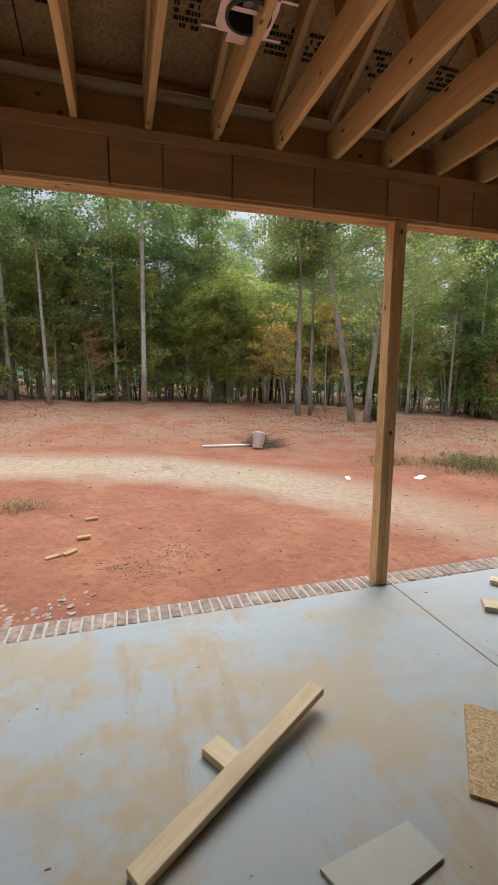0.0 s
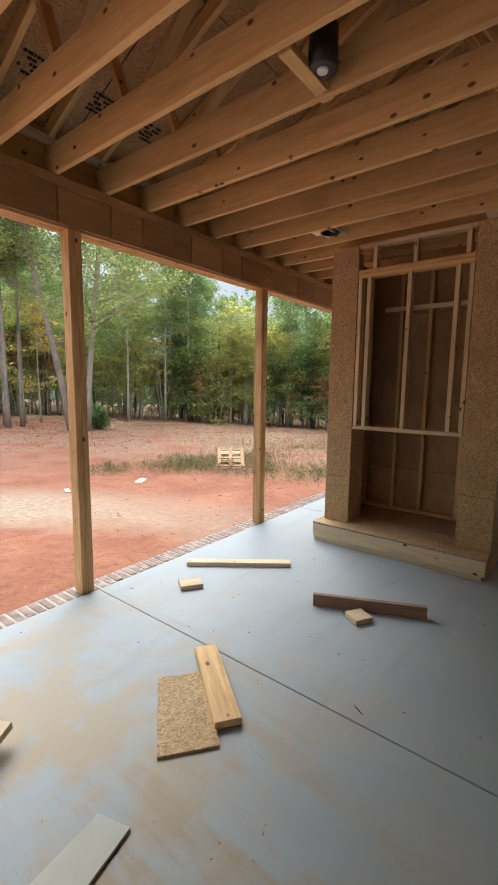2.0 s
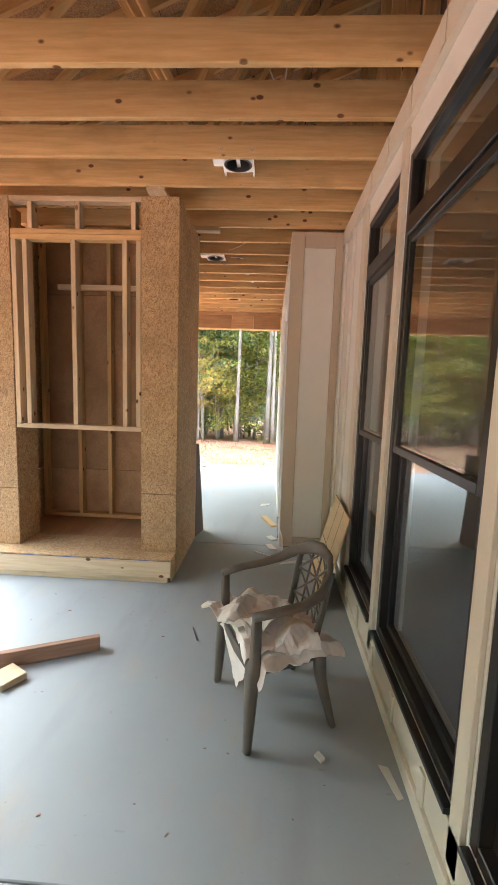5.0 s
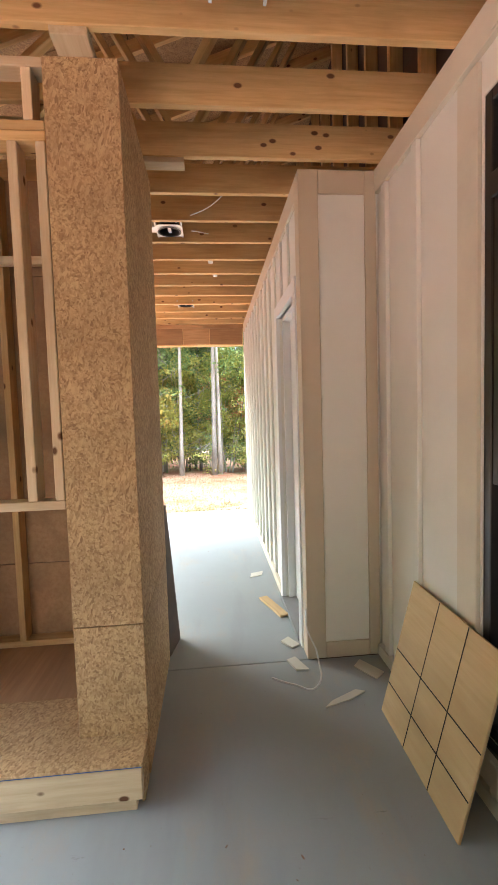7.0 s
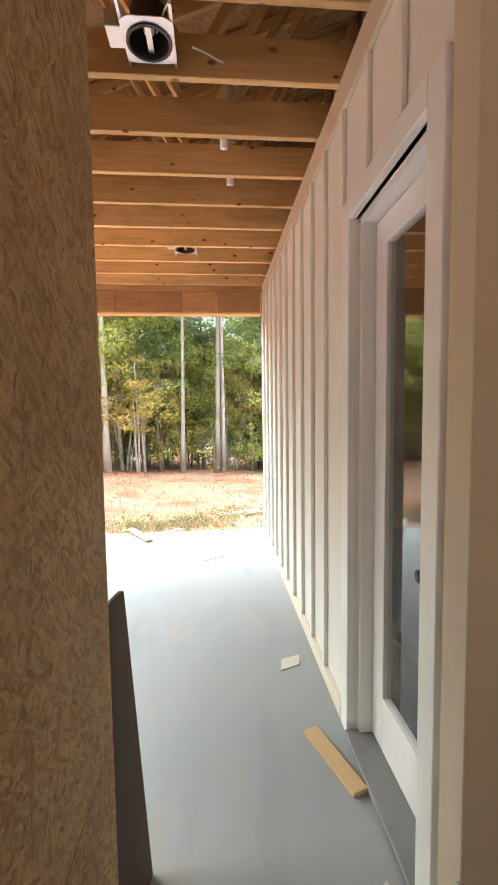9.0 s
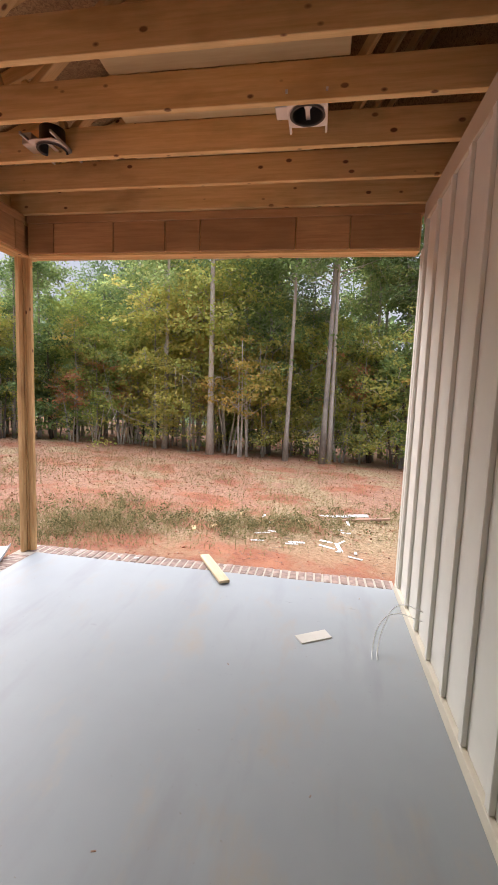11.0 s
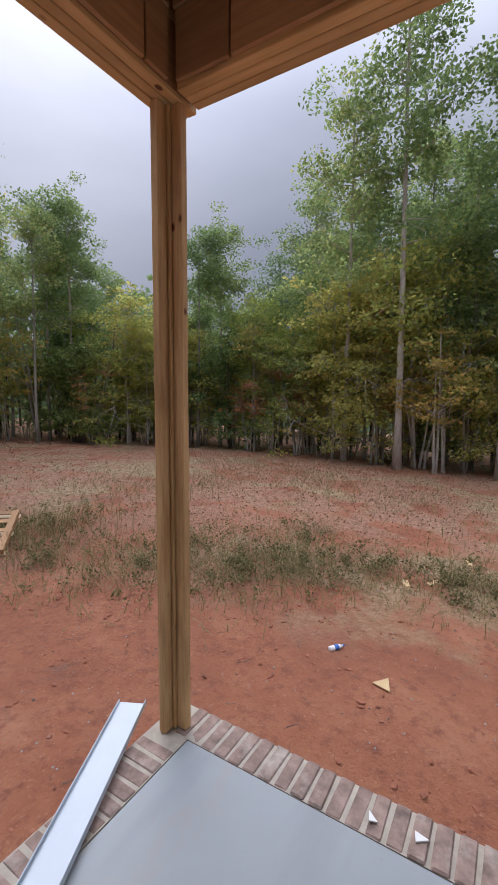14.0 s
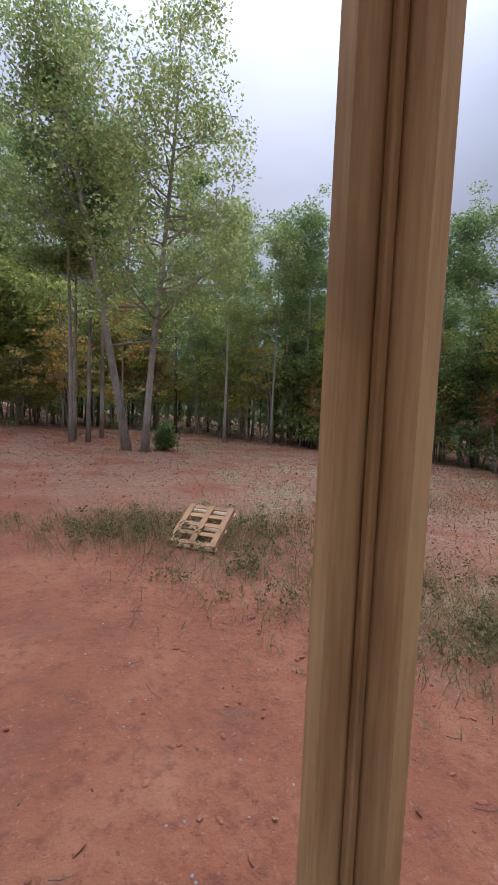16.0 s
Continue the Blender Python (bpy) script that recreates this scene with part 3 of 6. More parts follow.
def build_bump():
    """The part of the house that steps forward, with the porch door in it."""
    da, db, dz = 6.33, 7.02, 2.36
    wall = structure("wall_east", [(6.12, da, 0.30, 0.46, 0, 3.04), (db, 10.44, 0.30, 0.46, 0, 3.04), (da, db, 0.30, 0.46, dz, 3.04), (6.12, 6.26, -0.17, 0.30, 0, 3.04)], PANEL, "off-white board and batten siding beside the porch door", "wall")
    # end face
    box_part("corner_board", (6.10, 6.215, 0.36, 0.482, 0, 3.04), TRIM, wall, "tan primed corner board")
    box_part("inner_corner_board", (6.10, 6.118, 0.0, 0.07, 0, 3.04), TRIM, wall)
    box_part("head_board", (6.10, 6.118, 0.072, 0.358, 2.90, 3.04), TRIM, wall)
    box_part("foot_board", (6.10, 6.118, 0.072, 0.358, 0.0, 0.10), TRIM, wall)
    # long face
    box_part("frieze_board", (6.217, 10.44, 0.46, 0.482, 2.90, 3.04), TRIM, wall)
    box_part("base_board", (db + 0.11, 10.44, 0.46, 0.49, 0.0, 0.07), PALE_TRIM, wall)
    x = 7.488
    while x < 10.37:
        box_part("batten", (x - 0.022, x + 0.022, 0.46, 0.484, 0.07, 2.90), PANEL, wall)
        x += 0.318
    box_part("batten", (10.385, 10.445, 0.46, 0.486, 0.0, 2.71), PANEL, wall)
    for x in (6.54, 6.85, 7.17):
        box_part("batten", (x - 0.022, x + 0.022, 0.46, 0.48, 2.47, 2.90), PANEL, wall)
    door = tagged(new("door_1"), "closed white door with one tall glass pane", "door", kind="structure")
    cas = bmesh.new()
    for d in ((da - 0.095, da, 0.44, 0.49, 0, dz + 0.095), (db, db + 0.095, 0.44, 0.49, 0, dz + 0.095), (da, db, 0.44, 0.49, dz, dz + 0.095)):
        block(cas, *d, 0.003)
    part("casing", cas, WHITE, door)
    jam = bmesh.new()
    for d in ((da, da + 0.03, 0.31, 0.438, 0.03, dz), (db - 0.03, db, 0.31, 0.438, 0.03, dz), (da + 0.03, db - 0.03, 0.31, 0.438, dz - 0.03, dz)):
        block(jam, *d, 0.002)
    part("jamb", jam, WHITE, door)
    leaf = bmesh.new()
    x0, x1, z0, z1 = da + 0.034, db - 0.034, 0.035, dz - 0.034
    st = 0.115
    for d in ((x0, x0 + st, 0.335, 0.378, z0, z1), (x1 - st, x1, 0.335, 0.378, z0, z1), (x0 + st, x1 - st, 0.335, 0.378, z1 - st, z1), (x0 + st, x1 - st, 0.335, 0.378, z0, z0 + 0.24)):
        block(leaf, *d, 0.003)
    leaf = part("door_leaf", leaf, WHITE, door)
    p = part("pane", block(bmesh.new(), x0 + st - 0.005, x1 - st + 0.005, 0.353, 0.359, z0 + 0.235, z1 - st + 0.005), GLASS, leaf)
    p.visible_shadow = False
    box_part("threshold", (da, db, 0.32, 0.50, 0.0, 0.03), THRESHOLD, door, "grey metal threshold")
    knob = tube([(x0 + 0.06, 0.378, 1.0), (x0 + 0.06, 0.41, 1.0), (x0 + 0.06, 0.415, 1.0), (x0 + 0.06, 0.45, 1.0)], [0.012, 0.012, 0.028, 0.02], 12)
    part("door_handle", knob, DARK_METAL, leaf, "dark round door knob", True)


build_bump()
# the house behind, closed: rooms seen dimly through the glass
structure("interior_floor", [(-4.0, 10.42, -6.0, -0.18, -0.1, 0.0)], CONCRETE, "bare interior floor behind the windows", "floor")
structure("interior_wall", [(-4.0, 10.42, -6.15, -6.0, 0, 0.6), (-4.0, 10.42, -6.15, -6.0, 2.3, 3.04), (-4.0, -2.0, -6.15, -6.0, 0.6, 2.3), (0.2, 1.6, -6.15, -6.0, 0.6, 2.3), (3.8, 5.2, -6.15, -6.0, 0.6, 2.3), (7.4, 10.42, -6.15, -6.0, 0.6, 2.3), (-4.15, -4.0, -6.15, -0.02, -1, 3.04), (10.42, 10.5, -6.15, 0.30, -1.9, 3.04), (6.27, 6.4, -6.0, -0.6, 0, 3.04)], ROOM, "bare interior walls of the unfinished house", "wall")
structure("ceiling", [(-4.0, 10.5, -6.15, -0.19, 3.05, 3.1)], ROOM, "interior ceiling of the house", "ceiling")

# ---- posts and beams ----
def build_post(x0, y0):
    post = thing("porch_post", "square brown timber porch post on the brick edge", "post", pose(x0, y0, 0), "porch posts")
    for a, b in ((0.0, 0.05), (0.052, 0.102)):
        board("plank", BEAM_Z, b - a, 0.102, pose((a + b) / 2, 0.051, BEAM_Z / 2) @ pose(0, 0, 0, 0, -90, 0) @ pose(0, 0, 0, 90, 0, 0), POST_WOOD, post)
    return post


for px in (-1.25, 2.885, 5.185):
    build_post(px, 3.79)


def build_corner_post():
    """Two planks set as an L, open towards the porch, with a filler strip in the angle."""
    post = thing("porch_post", "timber corner post of planks joined in an L", "post", pose(10.438, 3.815, 0), "porch posts")
    up = pose(0, 0, 0, 0, -90, 0)
    s = 0.104
    board("plank", BEAM_Z, 0.038, s - 0.039, pose((s - 0.039) / 2, s - 0.019, BEAM_Z / 2) @ up, POST_WOOD, post)
    board("plank", BEAM_Z, s, 0.038, pose(s - 0.019, s / 2, BEAM_Z / 2) @ up, POST_WOOD, post)
    board("filler_strip", BEAM_Z, 0.016, 0.016, pose(s - 0.047, s - 0.047, BEAM_Z / 2) @ up, POST_WOOD, post)


build_corner_post()


def build_beams():
    beam = thing("porch_beam", "brown built-up timber beam over the porch posts", "beam", group="porch beams")
    n = 0
    # facing panels with open joints, a top plate, and three plies below
    rng = random.Random(4)
    x = -4.0
    while x < 10.41:
        w = min(rng.choice((0.30, 0.42, 0.55, 0.62)), 10.412 - x)
        if w < 0.05:
            break
        board("beam_panel", w - 0.008, 0.245, 0.02, pose(x + w / 2, 3.80, 2.85) @ pose(0, 0, 0, 90, 0, 0), BEAM_WOOD, beam)
        x += w
    for y in (3.835, 3.882, 3.93):
        board("ply", 14.61, 0.044, 0.30, pose(3.30, y, 2.86), LUMBER, beam)
    box_part("core", (-4.0, 10.56, 3.812, 3.948, 2.725, 2.972), BEAM_WOOD, beam)
    box_part("corner_block", (10.41, 10.60, 3.815, 3.915, 2.975, 3.36), BEAM_WOOD, beam)
    board("top_plate", 14.42, 0.15, 0.063, pose(3.2, 3.86, 3.005), BEAM_WOOD, beam)
    end = thing("porch_beam", "orange-brown timber beam across the end of the porch", "beam", group="porch beams")
    y = 0.50
    for w in (0.52, 0.42, 0.78, 0.30, 0.46, 0.55, 0.25):
        board("beam_panel", w - 0.008, 0.245, 0.02, pose(10.44, y + w / 2, 2.85) @ pose(0, 0, 0, 0, 0, 90) @ pose(0, 0, 0, 90, 0, 0), BEAM_WOOD, end)
        y += w
    for x in (10.475, 10.52, 10.565):
        board("ply", 3.30, 0.042, 0.262, pose(x, 2.14, 2.841) @ pose(0, 0, 0, 0, 0, 90), LUMBER, end)
    board("top_plate", 3.30, 0.14, 0.063, pose(10.49, 2.13, 3.005) @ pose(0, 0, 0, 0, 0, 90), BEAM_WOOD, end)
    board("top_plate", 3.30, 0.05, 0.03, pose(10.445, 2.13, 3.06) @ pose(0, 0, 0, 0, 0, 90), LUMBER, end)


build_beams()

# ---- roof: trusses and sheathing ----
SLOPE = 0.40


def roof_z(y):
    return 3.36 + (3.95 - y) * SLOPE


def build_trusses():
    x = 4.02 - 20 * 0.3995
    first = None
    while x < 10.42:
        if first is None:
            t = thing("roof_truss", "knotty pine roof truss with a wide bottom chord", "truss", pose(0, 0, 0), "roof trusses")
            board("bottom_chord", 4.07, 0.186, 0.038, pose(0, 1.872, CEIL + 0.094) @ pose(0, 0, 0, 90, 0, 90), LUMBER, t)
            beam_to("top_chord", (0, 3.93, roof_z(3.93) - 0.07), (0, -0.18, roof_z(-0.18) - 0.07), 0.09, 0.038, LUMBER, t, up=(1, 0, 0)).matrix_basis @= Matrix.Rotation(radians(90), 4, "X")
            for y0, z0, y1 in ((3.05, CEIL + 0.15, 3.2), (2.9, CEIL + 0.15, 1.9), (1.2, CEIL + 0.15, 1.75), (1.1, CEIL + 0.15, 0.2)):
                beam_to("web", (0.038, y0, z0), (0.038, y1, roof_z(y1) - 0.1), 0.038, 0.07, LUMBER, t, up=(1, 0, 0)).matrix_basis @= Matrix.Rotation(radians(90), 4, "X")
            first = t
            t.matrix_basis = pose(x, 0, 0)
        else:
            copy_thing(first, pose(x, 0, 0))
        x += 0.3995


build_trusses()


def slab_on_slope(bm, x0, x1, y0, y1, lift, thick):
    vs = [bm.verts.new((x, y, roof_z(y) + lift + dz)) for dz in (0, thick) for x, y in ((x0, y0), (x1, y0), (x1, y1), (x0, y1))]
    for f in ((3, 2, 1, 0), (4, 5, 6, 7), (0, 1, 5, 4), (1, 2, 6, 5), (2, 3, 7, 6), (3, 0, 4, 7)):
        bm.faces.new([vs[i] for i in f])


STAMPS = ((0.70, 3.60), (1.42, 3.57), (1.94, 3.60), (2.17, 3.60), (2.58, 3.60), (3.04, 3.60), (3.45, 3.60), (0.25, 3.6))


def build_roof():
    deck = tagged(new("roof_sheathing"), "brown strand-board roof sheathing seen from below", "roof", kind="structure")
    rng = random.Random(2)
    y = 3.99
    row = 0
    while y > -0.2:
        x = -4.3 - (row % 2) * 1.2
        while x < 10.64:
            bm = bmesh.new()
            slab_on_slope(bm, max(x, -4.3), min(x + 2.43, 10.64), y - 1.213, y, rng.uniform(0, 0.003), 0.012)
            part("sheet", bm, SHEATHING, deck)
            x += 2.44
        y -= 1.22
        row += 1
    bm = bmesh.new()
    slab_on_slope(bm, -4.4, 10.66, -1.0, 4.0, 0.02, 0.02)
    tagged(finish(bm, "roof_covering", FELT), "dark felt covering on the porch roof", "roof", kind="structure")
    # the house's own wall above the porch ceiling, one dark brown sheet with studs
    structure("wall_attic", [(-4.3, 11.0, -0.32, -0.25, 3.04, 5.2)], DARK_BOARD, "plain dark brown attic wall above the joists", "wall")
    for k in range(36):
        board("attic_stud", 1.9, 0.09, 0.038, pose(-3.9 + 0.4064 * k, -0.2, 4.0) @ pose(0, 0, 0, 0, 90, 0), LUMBER, bpy.data.objects["wall_attic"])
    structure("roof_end", [(10.58, 10.62, -0.32 + 0.42 * k, 0.10 + 0.42 * k, 3.03, 3.37 + (3.95 - (0.10 + 0.42 * k)) * 0.40 + 0.16) for k in range(10)], SHEATHING, "strand-board gable end of the porch roof", "roof")
    for k in range(4):
        x = 4.02 + 0.3995 * (12 + k)
        board("ceiling_panel", 1.25, 0.355, 0.012, pose(x + 0.2, 1.75 + 0.1 * k, CEIL + 0.192) @ pose(0, 0, 0, 0, 0, 90), OSB_PALE, bpy.data.objects["roof_sheathing"])
    # blocking between the truss tails, over the beam
    bm = bmesh.new()
    block(bm, -4.0, 10.62, 3.92, 3.945, 3.036, 3.372, 0.004)
    tagged(finish(bm, "blocking", LUMBER), "boards closing the gaps over the beam", "trim", kind="structure")
    # rolled strip above the blocking
    tagged(finish(tube([(-4.0, 3.87, 3.27), (10.4, 3.87, 3.27)], [0.03, 0.03], 10), "sill_roll", PALE_LUMBER, None, True), "pale rolled strip along the eaves", "trim", kind="structure")
    # printed stamps on the sheathing
    for sx, sy in STAMPS:
        m = Matrix.Translation((sx, sy, roof_z(sy) - 0.004)) @ pose(0, 0, 0, -math.degrees(math.atan(SLOPE)), 0, 0)
        bm = bmesh.new()
        rng = random.Random(int(sx * 100))
        for r in range(5):
            x = -0.11
            while x < 0.11:
                w = rng.uniform(0.015, 0.05)
                if rng.random() < 0.8:
                    block(bm, x * 0.6, min(x + w, 0.12) * 0.6, (-0.10 + r * 0.04) * 0.8, (-0.10 + r * 0.04 + 0.024) * 0.8, 0, 0.002)
                x += w + 0.008
        ob = finish(bm, "stamp", INK, bpy.data.objects["roof_sheathing"])
        ob.matrix_basis = m


build_roof()


# ---- recessed lamps, unlit ----
def build_can_light(x, y, turn=0, boxed=True):
    t = thing("recessed_light", "unlit recessed light housing in a bright steel frame between joists", "ceiling light", pose(x, y, CEIL + 0.03, 0, 0, turn), "recessed lights")
    pl = bmesh.new()
    r = 0.085
    # frame plate with a round hole
    n = 24
    ring = [pl.verts.new((r * math.cos(2 * math.pi * k / n), r * math.sin(2 * math.pi * k / n), 0)) for k in range(n)]
    edge = []
    for k in range(n):
        c, s = math.cos(2 * math.pi * k / n), math.sin(2 * math.pi * k / n)
        f = min((0.108 if c > 0 else 0.122) / max(abs(c), 1e-6), 0.102 / max(abs(s), 1e-6))
        edge.append(pl.verts.new((f * c, f * s, 0)))
    for k in range(n):
        pl.faces.new((ring[k], ring[(k + 1) % n], edge[(k + 1) % n], edge[k]))
    got = bmesh.ops.extrude_face_region(pl, geom=pl.faces[:])
    bmesh.ops.translate(pl, vec=(0, 0, 0.004), verts=[v for v in got["geom"] if isinstance(v, bmesh.types.BMVert)])
    part("frame", pl, STEEL, t)
    can = bmesh.new()
    prof = [(0.095, -0.006), (0.083, -0.008), (0.080, 0.0), (0.076, 0.12), (0.0, 0.125)]
    rings = [[can.verts.new((max(rr, 0.001) * math.cos(2 * math.pi * k / n), max(rr, 0.001) * math.sin(2 * math.pi * k / n), z)) for k in range(n)] for rr, z in prof]
    for a, b in zip(rings, rings[1:]):
        for k in range(n):
            can.faces.new((a[k], a[(k + 1) % n], b[(k + 1) % n], b[k]))
    part("housing", can, DARK_METAL, t, "black round housing", True)
    part("socket", tube([(0, 0, 0.12), (0, 0, 0.04)], [0.026, 0.022], 12), WHITE, t, "white lamp socket", True)
    st = bmesh.new()
    block(st, -0.075, 0.075, -0.012, 0.012, 0.018, 0.022)
    part("strap", st, STEEL, t)
    if boxed:
        box_part("junction_box", (-0.06, 0.05, 0.105, 0.17, 0.01, 0.08), STEEL, t)
    for s in (-1, 1):
        bar = bmesh.new()
        block(bar, -0.175, 0.175, s * 0.10 - 0.006, s * 0.10 + 0.006, 0.005, 0.02)
        part("hanger_bar", bar, STEEL, t)
    return t


for lx, ly, tu in ((1.565, 2.912, 0), (4.996, 2.869, 0), (4.957, 0.90, 0), (7.065, 1.327, 0), (9.36, 1.328, 0), (9.545, 2.945, 0)):
    build_can_light(lx, ly, tu)


def build_spot(x, y):
    t = thing("recessed_light", "black round light housing fixed to a wooden block", "ceiling light", pose(x, y, CEIL + 0.03), "recessed lights")
    board("mounting_block", 0.40, 0.07, 0.038, pose(0, 0.075, 0.0), LUMBER, t)
    part("housing", tube([(0, 0, 0.16), (0, 0, -0.01), (0, 0, -0.012)], [0.065, 0.07, 0.058], 20), DARK_METAL, t, smooth=True)
    part("socket", tube([(0, 0, -0.005), (0, 0, -0.02)], [0.03, 0.024], 10), WHITE, t)


build_spot(3.071, 1.907)


# ---- fireplace chase ----
def build_fireplace():
    t = thing("fireplace_chase", "unfinished fireplace framed in studs and strand board", "fireplace")
    x0, x1, ya, yb, h = 5.31, 6.24, 1.37, 2.99, 0.20
    top = CEIL - 0.03
    seam = 0.69
    s = 0.012
    # raised hearth: frame, blue sill seal, board top
    board("hearth_plate", 1.62, 0.045, 0.04, pose(5.165, 2.21, 0.0225) @ pose(0, 0, 0, 90, 0, 90), PALE_LUMBER, t)
    board("hearth_front", 1.66, 0.135, 0.038, pose(5.16, 2.205, 0.112) @ pose(0, 0, 0, 90, 0, 90), PALE_LUMBER, t, "pale pine board along the hearth front")
    box_part("hearth_side", (5.182, 5.30, 1.372, 1.386, 0.0, 0.178), OSB, t)
    box_part("hearth_side", (5.182, 5.30, 3.02, 3.034, 0.0, 0.178), OSB, t)
    box_part("sill_seal", (5.138, 5.19, 1.372, 3.036, 0.181, 0.186), BLUE, t, "blue foam sill seal")
    box_part("hearth_top", (5.135, 5.60, 1.37, 3.04, 0.187, h), OSB, t)
    box_part("firebox_floor", (5.602, x1 - 0.06, ya + 0.05, yb - 0.05, 0.185, h - 0.002), PLYWOOD, t)
    box_part("firebox_base", (5.302, x1 - 0.02, ya + 0.03, yb - 0.03, 0.0, 0.18), DARK_BOARD, t)
    # columns
    for y0, y1, outer in ((ya, 1.665, ya), (2.715, yb, yb)):
        for z0, z1 in ((h, seam - 0.002), (seam + 0.002, top)):
            box_part("front_panel", (x0, x0 + s, y0, y1, z0, z1), OSB, t, bevel=0.002)
        inner = y1 if outer == ya else y0
        yi0, yi1 = (inner - s, inner) if outer == ya else (inner, inner + s)
        box_part("return_panel", (x0 + s + 0.001, x0 + 0.33, yi0, yi1, h, 2.66), OSB, t)
        for z0, z1 in ((0.0 if outer == ya else 0.0, seam - 0.002), (seam + 0.002, top)):
            yo0, yo1 = (outer, outer + s) if outer == ya else (outer - s, outer)
            box_part("side_panel", (x0 + s + 0.001, x1, yo0, yo1, z0, z1), OSB, t, bevel=0.002)
    # back
    for z0, z1 in ((0.0, seam - 0.002), (seam + 0.002, 2.45), (2.454, top)):
        box_part("back_panel", (x1 - s, x1 - 0.0005, ya + s + 0.001, yb - s - 0.001, z0, z1), PLYWOOD, t, bevel=0.002)
    # added dark sheet, keeps daylight from showing through the back panel seams
    box_part("back_sheet", (x1, x1 + 0.006, ya + 0.002, yb - 0.002, 0.0, top), DARK_BOARD, t)
    up = pose(0, 0, 0, 0, 90, 0)
    for y in (1.45, 1.85, 2.24, 2.55, 2.92):
        board("back_stud", top - h, 0.038, 0.089, pose(x1 - 0.058, y, (top + h) / 2) @ up @ pose(0, 0, 0, 0, 0, 0) , LUMBER, t)
    board("back_plate", 1.5, 0.038, 0.089, pose(x1 - 0.06, 2.18, h + 0.019) @ pose(0, 0, 0, 90, 0, 90), LUMBER, t)
    board("back_rail", 1.1, 0.05, 0.038, pose(x1 - 0.125, 2.18, 2.50) @ pose(0, 0, 0, 90, 0, 90), PALE_LUMBER, t)
    # front framing in the opening
    zs, zh = 1.222, 2.71
    yl, yr = 2.712, 1.668
    xf = x0 + 0.05
    across = pose(0, 0, 0, 90, 0, 90)
    board("rail", yl - yr, 0.038, 0.089, pose(xf, (yl + yr) / 2, zs) @ across, PALE_LUMBER, t)
    for z in (zh, zh + 0.04):
        board("header", yl - yr, 0.038, 0.089, pose(xf, (yl + yr) / 2, z) @ across, LUMBER, t)
    board("header_plate", yl - yr, 0.038, 0.089, pose(xf, (yl + yr) / 2, top - 0.019) @ across, PALE_LUMBER, t)
    for y in (2.69, 2.60, 2.21, 1.80, 1.69):
        board("stud", zh - zs - 0.04, 0.038, 0.089, pose(xf, y, (zh + zs) / 2) @ up, PALE_LUMBER, t)
    for y in (2.55, 2.17, 1.73):
        board("cripple", top - zh - 0.10, 0.038, 0.089, pose(xf, y, (top + zh + 0.02) / 2) @ up, PALE_LUMBER, t)
    for y in (1.55, 2.83):
        board("column_stud", top - h, 0.038, 0.089, pose(x0 + 0.30, y, (top + h) / 2) @ up, LUMBER, t)
    # blocks that fix the chase to the joists
    board("fixing_block", 0.42, 0.14, 0.038, pose(5.42, 1.53, top + 0.0195), PALE_LUMBER, t)
    board("fixing_block", 0.30, 0.09, 0.028, pose(6.05, 1.30, top + 0.0145) @ pose(0, 0, 0, 0, 0, 90), PALE_LUMBER, t)
    return t


build_fireplace()
# dark board leaning on the chase's side
lean = tagged(board("leaning_board", 0.97, 0.235, 0.02, pose(6.375, 1.385, 0.485) @ pose(0, 0, 0, -4, 0, -12) @ pose(0, 0, 0, 0, 90, 90) @ pose(0, 0, 0, 0, 0, 0), DARK_BOARD), "dark brown board standing against the chase side", "board")


